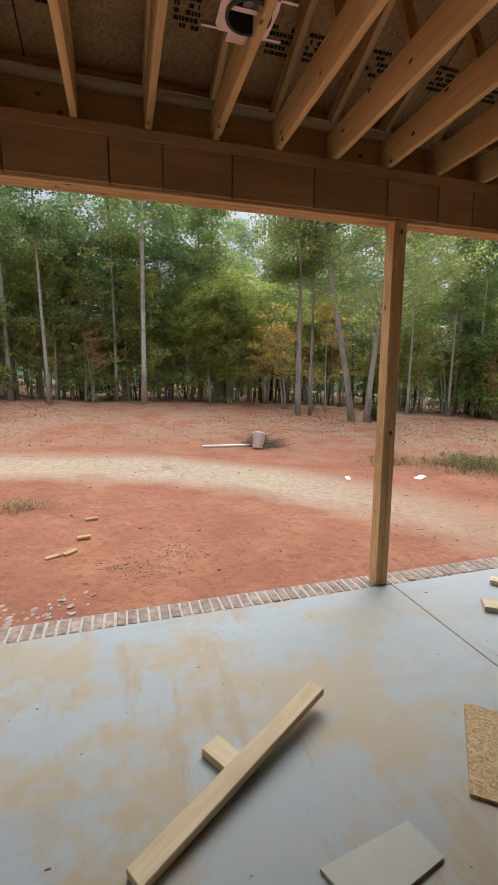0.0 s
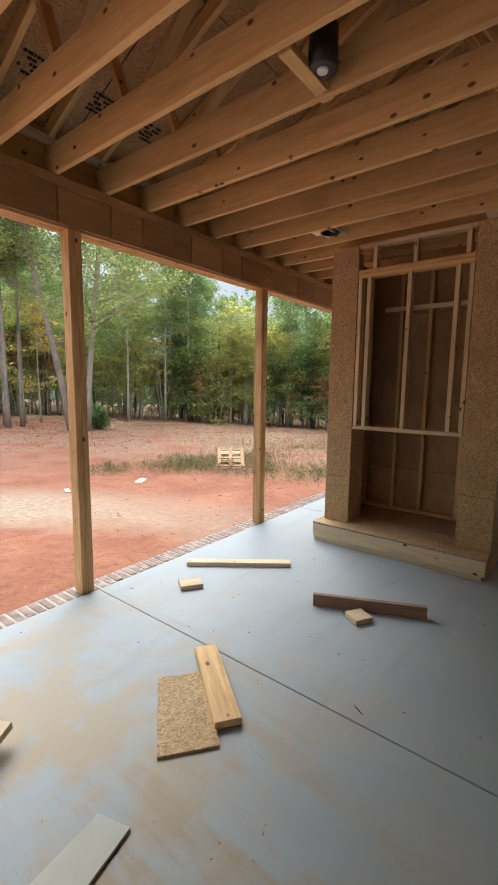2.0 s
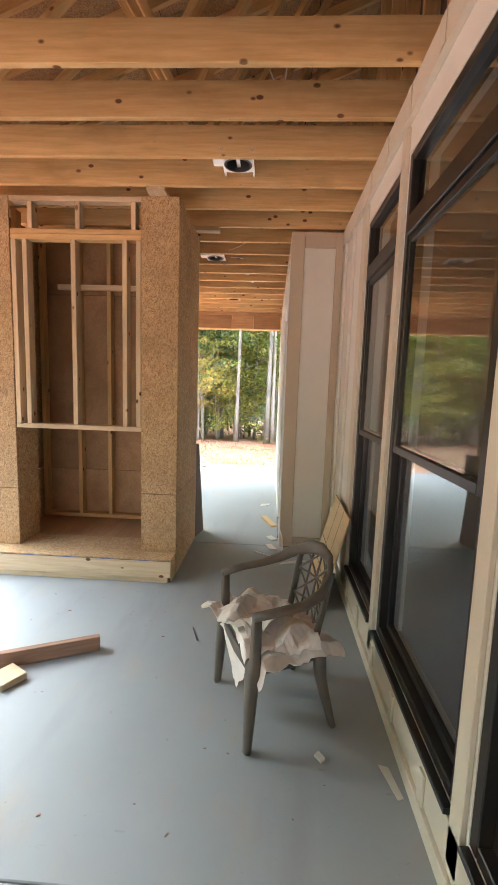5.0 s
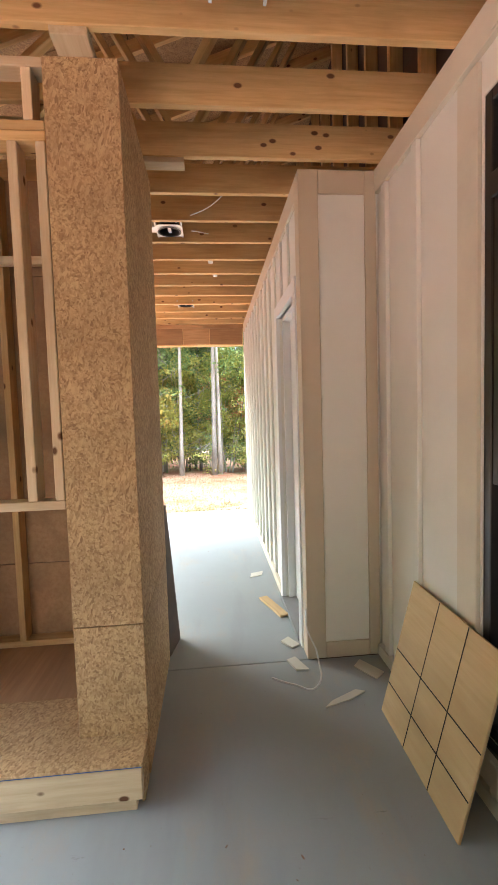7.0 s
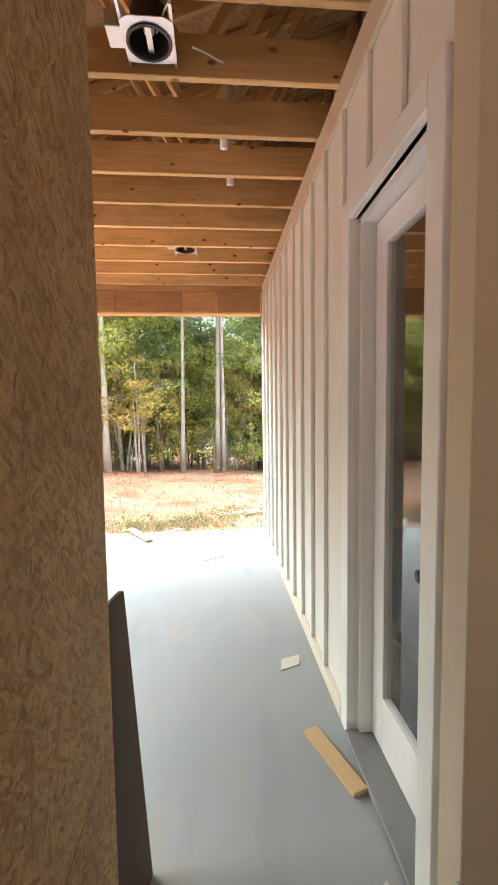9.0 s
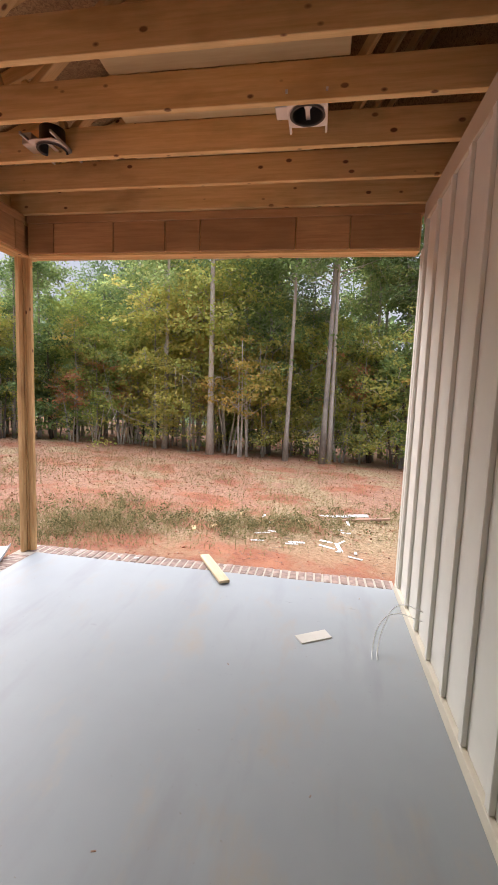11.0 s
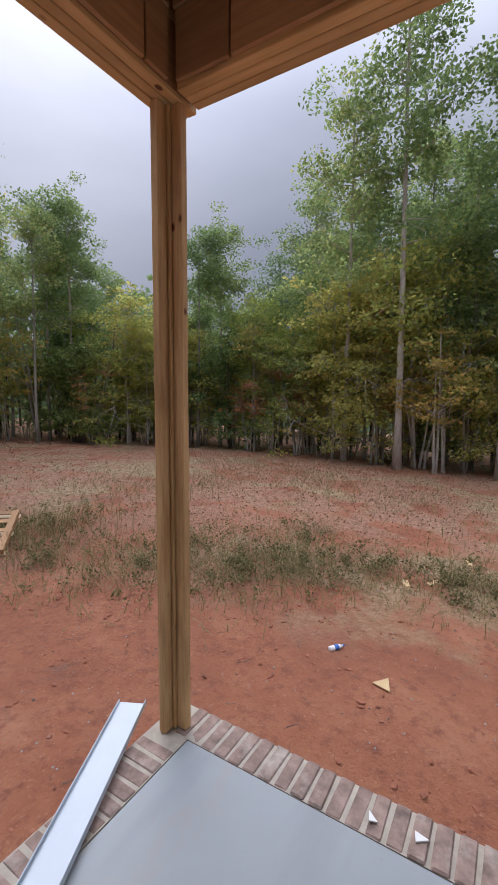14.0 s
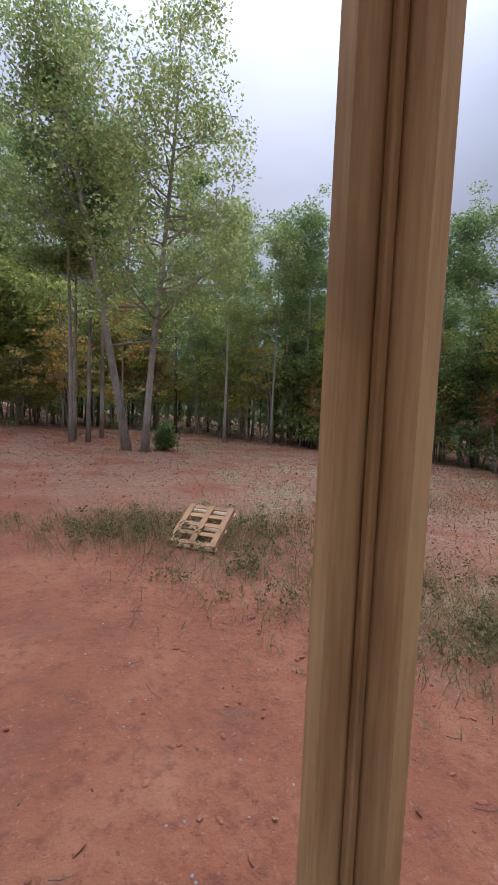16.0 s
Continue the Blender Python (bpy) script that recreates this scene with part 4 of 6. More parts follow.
# ---- chair with cloths ----
def build_chair(m):
    t = thing("plastic_chair", "dark taupe moulded plastic armchair with a lattice back", "chair", m)

    def bar(name, pts, w, d, label=""):
        """A rounded moulded bar with an oval section."""
        bm = bmesh.new()
        n = 8
        rings = []
        for i, p in enumerate(pts):
            p = Vector(p)
            dirn = (Vector(pts[min(i + 1, len(pts) - 1)]) - Vector(pts[max(i - 1, 0)])).normalized()
            ref = Vector((0, 0, 1)) if abs(dirn.z) < 0.8 else Vector((1, 0, 0))
            a = dirn.cross(ref).normalized()
            b = a.cross(dirn)
            ww, dd = (w[i], d[i]) if isinstance(w, (list, tuple)) else (w, d)
            rings.append([bm.verts.new(p + a * ww / 2 * math.copysign(abs(math.cos(q)) ** 0.6, math.cos(q)) + b * dd / 2 * math.copysign(abs(math.sin(q)) ** 0.6, math.sin(q))) for q in (2 * math.pi * (k + 0.5) / n for k in range(n))])
        for r0, r1 in zip(rings, rings[1:]):
            for k in range(n):
                bm.faces.new((r0[k], r0[(k + 1) % n], r1[(k + 1) % n], r1[k]))
        bm.faces.new(list(reversed(rings[0])))
        bm.faces.new(rings[-1])
        return part(name, bm, CHAIR_PLASTIC, t, label, True)

    # local: faces +y, width along x
    seat = bmesh.new()
    bmesh.ops.create_grid(seat, x_segments=10, y_segments=10, size=0.5)
    for v in seat.verts:
        x, y = v.co.x * 0.46, v.co.y * 0.44
        v.co = (x, y, 0.40 + 0.25 * (x * x) + 0.12 * y * y - 0.012 * math.cos(x * 9))
    got = bmesh.ops.extrude_face_region(seat, geom=seat.faces[:])
    bmesh.ops.translate(seat, vec=(0, 0, -0.022), verts=[v for v in got["geom"] if isinstance(v, bmesh.types.BMVert)])
    part("seat", seat, CHAIR_PLASTIC, t, smooth=True)
    for s in (-1, 1):
        bar("front_leg", [(s * 0.275, 0.255, 0.0), (s * 0.272, 0.25, 0.02), (s * 0.262, 0.235, 0.30), (s * 0.256, 0.225, 0.385), (s * 0.258, 0.215, 0.43), (s * 0.262, 0.215, 0.635)], (0.040, 0.046, 0.072, 0.078, 0.060, 0.052), (0.04, 0.045, 0.07, 0.085, 0.05, 0.036))
        bar("back_leg", [(s * 0.25, -0.30, 0.0), (s * 0.245, -0.29, 0.02), (s * 0.22, -0.22, 0.25), (s * 0.21, -0.20, 0.42)], (0.036, 0.040, 0.062, 0.078), (0.036, 0.040, 0.062, 0.078))
        bar("side_apron", [(s * 0.255, 0.22, 0.385), (s * 0.235, 0.0, 0.375), (s * 0.215, -0.2, 0.385)], 0.03, 0.06)
    bar("front_apron", [(-0.25, 0.225, 0.375), (0, 0.235, 0.365), (0.25, 0.225, 0.375)], 0.03, 0.06)
    # arms run into the back's top rail in one sweep
    arc = [(-0.262, 0.235, 0.635), (-0.275, 0.10, 0.65), (-0.275, -0.05, 0.66), (-0.255, -0.17, 0.69), (-0.20, -0.26, 0.745), (-0.11, -0.315, 0.79), (0, -0.33, 0.805)]
    arc = arc + [(-x, y, z) for x, y, z in reversed(arc[:-1])]
    bands = ((0.058, 0.030), (0.060, 0.030), (0.058, 0.034), (0.048, 0.050), (0.036, 0.066), (0.030, 0.074), (0.028, 0.076))
    bands = bands + bands[-2::-1]
    bar("arm_rail", arc, [q[0] for q in bands], [q[1] for q in bands])
    for s in (-1, 1):
        bar("back_stile", [(s * 0.165, -0.20, 0.40), (s * 0.17, -0.245, 0.58), (s * 0.175, -0.285, 0.755)], 0.04, 0.022)

    def back_point(u, v):
        """u across -1..1, v up 0..1 on the back's shell."""
        z = 0.46 + 0.33 * v
        return Vector((u * 0.16, -0.215 - 0.085 * v - 0.03 * (1 - u * u), z))

    nx, nz = 4, 5
    for i in range(nx):
        for j in range(nz):
            u0, u1 = -1 + 2 * i / nx, -1 + 2 * (i + 1) / nx
            v0, v1 = j / nz, (j + 1) / nz
            if (i + j) % 2:
                bar("lattice_strip", [back_point(u0, v0), back_point((u0 + u1) / 2, (v0 + v1) / 2), back_point(u1, v1)], 0.012, 0.010)
            else:
                bar("lattice_strip", [back_point(u1, v0), back_point((u0 + u1) / 2, (v0 + v1) / 2), back_point(u0, v1)], 0.012, 0.010)
    for i in range(1, nx):
        bar("lattice_rib", [back_point(-1 + 2 * i / nx, v / 4) for v in range(5)], 0.012, 0.010)
    for j in (1, 3):
        bar("lattice_rib", [back_point(-1 + 2 * k / 4, j / nz) for k in range(5)], 0.012, 0.010)
    return t


CHAIR_M = pose(3.877, 0.573, 0, 0, 0, 22.5) @ Matrix.Diagonal((0.896, 0.80, 0.98, 1))
build_chair(CHAIR_M)


def crease(x, y, seed):
    """Sharp folds, as of stiff canvas thrown down: triangle waves in several directions."""
    r = random.Random(seed)
    h = 0.0
    for k in range(5):
        a, f, ph = r.uniform(0, math.pi), r.uniform(1.1, 3.6), r.uniform(0, 1)
        w = 0.10 * noise.noise((x * 5 + k, y * 5, seed))
        q = (x * math.cos(a) + y * math.sin(a)) * f + ph + w
        h += (abs(q % 1.0 - 0.5) * 2 - 0.5) * 1.5 / f
    return h


def build_cloths():
    """Three cloths laid on one another; the lowest hangs over the seat's front."""
    rows = (
        (0.0, -0.01, 4, 0.60, 0.58, 0.425, 0.025, 3, 0.24, "soiled white canvas cloth hanging over the chair seat"),
        (0.02, 0.0, -8, 0.56, 0.46, 0.452, 0.028, 8, 0.03, "folded stained canvas cloth on the chair seat"),
        (0.09, 0.14, 24, 0.40, 0.36, 0.495, 0.055, 14, 0.0, "crumpled cream cloth bundled over the seat's front corner"),
    )
    for cx, cy, rot, sx, sy, z, rough, seed, hang, lab in rows:
        bm = bmesh.new()
        bmesh.ops.create_grid(bm, x_segments=56, y_segments=56, size=0.5)
        for v in bm.verts:
            u, w = v.co.x, v.co.y
            ang = math.atan2(w, u)
            rim = 1 + 0.16 * noise.noise((math.cos(ang) * 1.6, math.sin(ang) * 1.6, seed)) + 0.07 * noise.noise((math.cos(ang) * 7, math.sin(ang) * 7, seed))
            x, y = u * sx * rim, w * sy * rim
            zz = z + rough * crease(u, w, seed)
            if hang:
                over = max(0.0, y - 0.215)
                tongue = math.exp(-((x - 0.02) / 0.14) ** 4)
                zz -= over * (0.9 + 2.3 * tongue)
                y -= over * (0.55 + 0.35 * tongue)
            zz -= 0.35 * max(0.0, abs(x) - 0.235) + (0.25 * max(0.0, -y - 0.2) if hang else 0.0)
            v.co = (x, y, zz)
        got = bmesh.ops.extrude_face_region(bm, geom=bm.faces[:])
        bmesh.ops.translate(bm, vec=(0, 0, 0.004), verts=[v for v in got["geom"] if isinstance(v, bmesh.types.BMVert)])
        ob = tagged(finish(bm, "cloth", CLOTH, None, False), lab, "cloth", "cloths on the chair")
        ob.matrix_basis = CHAIR_M @ pose(cx, cy, 0, 0, 0, rot)


build_cloths()


# ---- plywood leaning against the wall below the windows ----
def build_leaning_ply():
    """A sheet scored into squares."""
    t = thing("plywood_sheet", "tan plywood offcut marked with dark lines, leaning on the wall", "board")
    a, b = Vector((5.585, 0.20, 0.0)), Vector((4.86, 0.21, 0.0))
    c = Vector((5.63, 0.018, 0.685))
    ux = (b - a)
    uz = (c - a)
    L, H = ux.length, uz.length
    x = ux.normalized()
    n = x.cross(uz).normalized()
    z = n.cross(x)
    m = Matrix((x, z, n)).transposed().to_4x4()
    m.translation = a
    bm = block(bmesh.new(), 0, L, 0, H, -0.006, 0.006, 0.002)
    t.matrix_basis = m
    sheet = part("sheet", bm, OSB_PALE, t)
    for u in (0.36, 0.68):
        box_part("line", (L * u, L * u + 0.006, 0.002, H - 0.002, 0.0055, 0.0068), INK, t, bevel=0)
        box_part("line", (L * u, L * u + 0.006, 0.002, H - 0.002, -0.0068, -0.0055), INK, t, bevel=0)
    for u in (0.22, 0.48):
        box_part("line", (0.002, L - 0.002, H * u, H * u + 0.006, 0.0055, 0.0068), INK, t, bevel=0)
        box_part("line", (0.002, L - 0.002, H * u, H * u + 0.006, -0.0068, -0.0055), INK, t, bevel=0)


build_leaning_ply()


# ---- offcuts on the slab ----
def lay(name, a, b, width, thick, material, label, z=0.0, category="board", roll=0, group=""):
    """A board lying on the floor from a to b."""
    d = Vector((b[0] - a[0], b[1] - a[1], 0))
    m = Matrix.Translation(((a[0] + b[0]) / 2, (a[1] + b[1]) / 2, z + thick / 2 + 0.0005)) @ pose(0, 0, 0, 0, 0, math.degrees(math.atan2(d.y, d.x)))
    return tagged(board(name, d.length, width, thick, m, material), label, category, group)


tagged(beam_to("timber_offcut", (0.985, 2.225, 0.021), (1.90, 2.795, 0.085), 0.038, 0.086, PALE_LUMBER), "long pale pine stud lying across a short block", "board", "timber offcuts")
tagged(board("timber_offcut", 0.22, 0.10, 0.036, pose(1.385, 2.585, 0.0185, 0, 0, -58), PALE_LUMBER), "short pale pine block under a long stud", "board", "timber offcuts")


def quad_sheet(name, corners, thick, material, label, category="board", z=0.0, group=""):
    bm = bmesh.new()
    lo = [bm.verts.new((x, y, z + 0.0005)) for x, y in corners]
    f = bm.faces.new(lo)
    got = bmesh.ops.extrude_face_region(bm, geom=[f])
    bmesh.ops.translate(bm, vec=(0, 0, thick), verts=[v for v in got["geom"] if isinstance(v, bmesh.types.BMVert)])
    bmesh.ops.recalc_face_normals(bm, faces=bm.faces[:])
    return tagged(finish(bm, name, material), label, category, group)


quad_sheet("board_offcut", ((2.61, 2.57), (2.27, 2.17), (2.49, 2.0), (2.83, 2.40)), 0.013, OSB, "reddish-brown strand-board offcut flat on the concrete", group="board offcuts")
lay("timber_offcut", (2.965, 2.545), (2.60, 2.04), 0.135, 0.038, POST_WOOD, "tan pine plank beside a strand-board offcut", group="timber offcuts").matrix_basis @= Matrix.Translation((0, 0, 0.004))
quad_sheet("board_offcut", ((1.585, 2.10), (1.965, 2.15), (2.01, 2.01), (1.66, 1.93)), 0.013, PANEL_GREY, "greenish-grey panel offcut flat on the concrete", group="board offcuts")
lay("timber_offcut", (3.81, 3.585), (4.39, 2.84), 0.09, 0.038, PALE_LUMBER, "pale pine stud near the porch edge", group="timber offcuts")
lay("timber_offcut", (3.45, 3.30), (3.60, 3.20), 0.14, 0.038, PALE_LUMBER, "short pale pine block near the porch edge", group="timber offcuts")
lay("timber_offcut", (3.90, 2.32), (4.24, 1.59), 0.038, 0.089, BROWN_LUMBER, "weathered brown stud on edge in front of the hearth", group="timber offcuts")
lay("timber_offcut", (3.86, 2.0), (3.98, 1.93), 0.14, 0.038, PALE_LUMBER, "short pale pine block beside a brown stud", group="timber offcuts")
lay("timber_offcut", (10.74, 2.19), (10.215, 1.875), 0.09, 0.024, PALE_LUMBER, "tan board lying over the brick edge", z=0.012, group="timber offcuts")
lay("timber_offcut", (7.06, 0.655), (6.70, 0.53), 0.075, 0.02, OSB_PALE, "short tan wood strip near the door", group="timber offcuts")
quad_sheet("scrap", ((9.57, 1.256), (9.69, 1.06), (9.605, 1.015), (9.49, 1.205)), 0.008, FIBRE, "pale siding offcut on the concrete", "scrap", group="siding scraps")
quad_sheet("scrap", ((7.55, 0.72), (7.60, 0.60), (7.70, 0.58), (7.66, 0.70)), 0.006, FIBRE, "pale siding offcut near the door", "scrap", group="siding scraps")
quad_sheet("scrap", ((6.38, 0.56), (6.27, 0.50), (6.24, 0.56), (6.33, 0.62)), 0.012, FIBRE, "bent pale scrap by the door corner", "scrap", group="siding scraps")
quad_sheet("scrap", ((6.13, 0.56), (5.98, 0.50), (5.99, 0.58), (6.10, 0.62)), 0.010, FIBRE, "pale scrap at the corner board", "scrap", group="siding scraps")
quad_sheet("scrap", ((5.637, 0.49), (5.685, 0.44), (5.761, 0.286), (5.74, 0.236), (5.683, 0.34)), 0.006, FIBRE, "pale pointed scrap on the concrete", "scrap", group="siding scraps")
quad_sheet("scrap", ((6.05, 0.16), (5.90, 0.06), (5.84, 0.13), (5.98, 0.22)), 0.006, FIBRE, "pale scrap beside the wall", "scrap", group="siding scraps")
quad_sheet("scrap", ((3.60, 0.35), (3.565, 0.325), (3.545, 0.345), (3.58, 0.37)), 0.012, FIBRE, "small pale chip near the chair", "scrap", group="siding scraps")
quad_sheet("scrap", ((3.56, 0.10), (3.40, 0.06), (3.41, 0.035), (3.55, 0.06)), 0.003, FIBRE, "thin pale sliver near the wall", "scrap", group="siding scraps")
quad_sheet("scrap", ((10.56, 2.98), (10.52, 2.97), (10.53, 2.94)), 0.006, WHITE, "small white chip on the brick edge", "scrap", z=0.004, group="siding scraps")
quad_sheet("scrap", ((10.57, 2.82), (10.53, 2.81), (10.56, 2.77)), 0.006, WHITE, "small white chip on the brick edge", "scrap", z=0.004, group="siding scraps")


def build_trim_length():
    """An angled white trim length lying across the corner of the porch."""
    t = thing("white_trim", "long white metal trim length lying over the porch corner", "trim board")
    a, b = Vector((10.49, 4.147, 0.012)), Vector((8.59, 3.193, 0.012))
    d = (b - a).normalized()
    m = Matrix.Translation(a) @ pose(0, 0, 0, 0, 0, math.degrees(math.atan2(d.y, d.x)))
    L = (b - a).length
    box_part("flat", (0, L, -0.07, 0.07, 0, 0.004), COATED, t, bevel=0.001)
    box_part("lip", (0, L, 0.066, 0.07, 0.004, 0.03), COATED, t, bevel=0.001)
    box_part("lip", (0, L, -0.07, -0.066, 0.004, 0.02), COATED, t, bevel=0.001)
    t.matrix_basis = m


build_trim_length()


def build_cables():
    def cable(pts, r, label):
        c = bpy.data.curves.new("cable", "CURVE")
        c.dimensions, c.bevel_depth, c.bevel_resolution, c.resolution_u = "3D", r, 2, 8
        sp = c.splines.new("BEZIER")
        sp.bezier_points.add(len(pts) - 1)
        for bp, p in zip(sp.bezier_points, pts):
            bp.co = p
            bp.handle_left_type = bp.handle_right_type = "AUTO"
        c.materials.append(PVC)
        tagged(new("cable", c), label, "cable", "loose cables")

    cable([(6.10, 0.49, 0.33), (6.04, 0.50, 0.25), (5.92, 0.46, 0.12), (5.80, 0.50, 0.012), (5.85, 0.62, 0.006), (5.93, 0.74, 0.006)], 0.005, "white cable looping from the corner onto the concrete")
    for dy, zz in ((0.0, 0.30), (0.03, 0.24)):
        cable([(9.5, 0.49, zz), (9.52, 0.62 + dy, zz + 0.02), (9.55, 0.70 + dy, 0.16), (9.50, 0.74 + dy, 0.02), (9.42, 0.75 + dy, 0.005)], 0.003, "thin white wires sticking out of the siding")
    cable([(4.5, 0.6, 3.36), (4.55, 0.62, 3.24), (4.6, 0.63, 3.27), (4.62, 0.7, 3.42)], 0.004, "white cable hanging among the trusses")
    cable([(6.5, 0.8, 3.20), (6.7, 1.0, 3.10), (6.85, 1.2, 3.08), (7.1, 1.3, 3.14)], 0.004, "white cable to a recessed light")
    cable([(7.2, 0.7, 3.25), (7.25, 0.9, 3.14), (7.1, 1.15, 3.09)], 0.004, "white cable to a recessed light")
    for x, y in ((8.1, 0.95), (7.7, 1.0)):
        tagged(finish(tube([(x, y, 3.7), (x + 0.05, y, 3.0 + 0.06)], [0.024, 0.024], 12), "vent_pipe", PVC, None, True), "white plastic pipe stub between the joists", "pipe", "pipe stubs")


build_cables()


# ---- ground ----
def build_ground():
    n = 170
    lin = np.linspace(-1, 1, n)
    far = np.sign(lin) * (np.abs(lin) * 55 + np.abs(lin) ** 7 * 1400)
    xs, ys = far + 14, far + 12
    gx, gy = np.meshgrid(xs, ys)
    verts = [(x, y, ground_at(x, y)) for x, y in zip(gx.ravel(), gy.ravel())]
    faces = [(j * n + i, j * n + i + 1, (j + 1) * n + i + 1, (j + 1) * n + i) for j in range(n - 1) for i in range(n - 1)]
    me = bpy.data.meshes.new("ground")
    me.from_pydata(verts, [], faces)
    me.materials.append(GROUND)
    for p in me.polygons:
        p.use_smooth = True
    return tagged(new("ground", me), "bare red clay yard with dry track, leaf litter and weeds", "ground", kind="structure")


build_ground()


# ---- trees ----
def leaf_mesh(name, centres, spread, per, size, rng, material, flat=0.6):
    """Many small kite-shaped leaves round the given centres."""
    c = np.repeat(np.asarray(centres, float), per, axis=0)
    k = len(c)
    off = rng.normal(size=(k, 3))
    off /= np.linalg.norm(off, axis=1, keepdims=True) + 1e-9
    off *= (rng.random((k, 1)) ** 0.45) * spread
    off[:, 2] *= flat
    c = c + off
    a = rng.normal(size=(k, 3))
    a[:, 2] = a[:, 2] * 0.6 - 0.25
    a /= np.linalg.norm(a, axis=1, keepdims=True)
    b = np.cross(a, rng.normal(size=(k, 3)))
    b /= np.linalg.norm(b, axis=1, keepdims=True) + 1e-9
    s = size * (0.6 + 0.8 * rng.random((k, 1)))
    n = np.cross(a, b)
    v = np.stack([c - a * s * 0.5, c + b * s * 0.34 + n * s * 0.1, c + a * s * 0.55, c - b * s * 0.34 + n * s * 0.1], 1).reshape(-1, 3)
    me = bpy.data.meshes.new(name)
    me.vertices.add(4 * k)
    me.loops.add(4 * k)
    me.polygons.add(k)
    me.vertices.foreach_set("co", v.ravel())
    me.loops.foreach_set("vertex_index", np.arange(4 * k, dtype=np.int32))
    me.polygons.foreach_set("loop_start", np.arange(0, 4 * k, 4, dtype=np.int32))
    me.update()
    me.materials.append(material)
    return me


def make_tree(label, seed, height, radius, bare, reach, clumps, per, leaf, spread, bark, leaves, lean=(0, 0), stems=1, category="tree", bend=0.018, flat=0.6):
    """A tapered, bent trunk with limbs, and a crown of small leaves at the limbs' ends."""
    rng = np.random.default_rng(seed)
    t = thing("tree", label, category)
    wood = bmesh.new()
    tips = []
    for s in range(stems):
        h = height * (1 if s == 0 else rng.uniform(0.75, 1.0))
        ang = rng.uniform(0, 2 * math.pi)
        out = 0 if stems == 1 else 0.16
        lx, ly = lean[0] + out * math.cos(ang), lean[1] + out * math.sin(ang)
        ph = rng.uniform(0, 6, 2)
        base = (0.18 * s * math.cos(ang), 0.18 * s * math.sin(ang))
        n = 9

        def spine(u):
            wob = bend * h
            return Vector((base[0] + lx * h * u + wob * (math.sin(3.1 * u + ph[0]) - math.sin(ph[0])), base[1] + ly * h * u + wob * (math.sin(2.7 * u + ph[1]) - math.sin(ph[1])), h * u))

        pts = [spine(i / n) for i in range(n + 1)]
        pts[0].z = -0.3
        rad = [radius * (1.35 if i == 0 else 1.0) * (1 - 0.85 * i / n) + 0.01 for i in range(n + 1)]
        tube(pts, rad, 8, wood)
        limbs = max(3, clumps // (4 * stems))
        for _ in range(limbs):
            u = bare + (1 - bare) * rng.random() ** 0.8
            p0 = spine(u)
            a = rng.uniform(0, 2 * math.pi)
            ln = reach * (1.08 - 0.75 * (u - bare) / (1 - bare)) * rng.uniform(0.55, 1.1)
            rise = rng.uniform(0.15, 0.75)
            p1 = p0 + Vector((math.cos(a) * ln * 0.5, math.sin(a) * ln * 0.5, ln * rise * 0.35))
            p2 = p0 + Vector((math.cos(a + 0.25) * ln, math.sin(a + 0.25) * ln, ln * rise * 0.85))
            r0 = radius * (1 - 0.85 * u) * 0.45 + 0.006
            tube([p0, p1, p2], [r0, r0 * 0.6, 0.006], 5, wood)
            for _ in range(4):
                f = rng.uniform(0.4, 1.05)
                q = (p0.lerp(p1, f * 2) if f < 0.5 else p1.lerp(p2, f * 2 - 1)) + Vector(rng.normal(size=3) * spread * 0.7)
                tips.append(q)
                tube([p1.lerp(p2, min(1, max(0, f * 2 - 1))), q], [0.018, 0.005], 4, wood)
        tips.append(spine(1.0))
    part("trunk", wood, bark, t, smooth=True)
    me = leaf_mesh("crown", tips, spread, per, leaf, rng, leaves, flat)
    crown = new("crown", me)
    crown.parent = t
    return t


def put(proto, x, y, turn=0, scale=1.0, label=""):
    if not proto.get("placed"):
        ob = proto
        proto["placed"] = 1
        ob.matrix_basis = pose(x, y, ground_at(x, y), 0, 0, turn) @ Matrix.Scale(scale, 4)
    else:
        ob = copy_thing(proto, pose(x, y, ground_at(x, y), 0, 0, turn))
        ob.scale = (scale,) * 3
    if label:
        tagged(ob, label)
    return ob


TALL = "tall slender tree with pale bark and a high green crown"
MID = "full green tree at the wood's edge"
UNDER = "young understorey tree with yellowing leaves"
tall = [make_tree(TALL, s, h, r, 0.42, 3.6, c, 84, 0.21, 1.0, BARK, LEAF_GREEN, bend=0.006) for s, h, r, c in ((11, 23, 0.165, 92), (12, 21, 0.14, 84), (13, 25, 0.195, 100))]
mid = [make_tree(MID, s, h, r, 0.16, 3.4, c, 80, 0.18, 1.1, BARK, m, flat=0.45) for s, h, r, c, m in ((21, 15, 0.14, 116, LEAF_GREEN), (22, 12, 0.12, 104, LEAF_GREEN), (23, 16, 0.15, 116, LEAF_DARK), (24, 10, 0.10, 100, LEAF_YELLOW_GREEN))]
gold = [make_tree(UNDER, s, h, 0.07, 0.25, 2.5, c, 34, 0.17, 0.75, BARK, m, stems=st, flat=0.3) for s, h, c, m, st in ((31, 9.0, 52, LEAF_YELLOW, 1), (32, 7.0, 40, LEAF_YELLOW, 2))]
red = make_tree("thin young tree with red and orange leaves", 41, 6.0, 0.05, 0.35, 1.7, 36, 26, 0.15, 0.55, BARK, LEAF_RED, stems=3, flat=0.35)
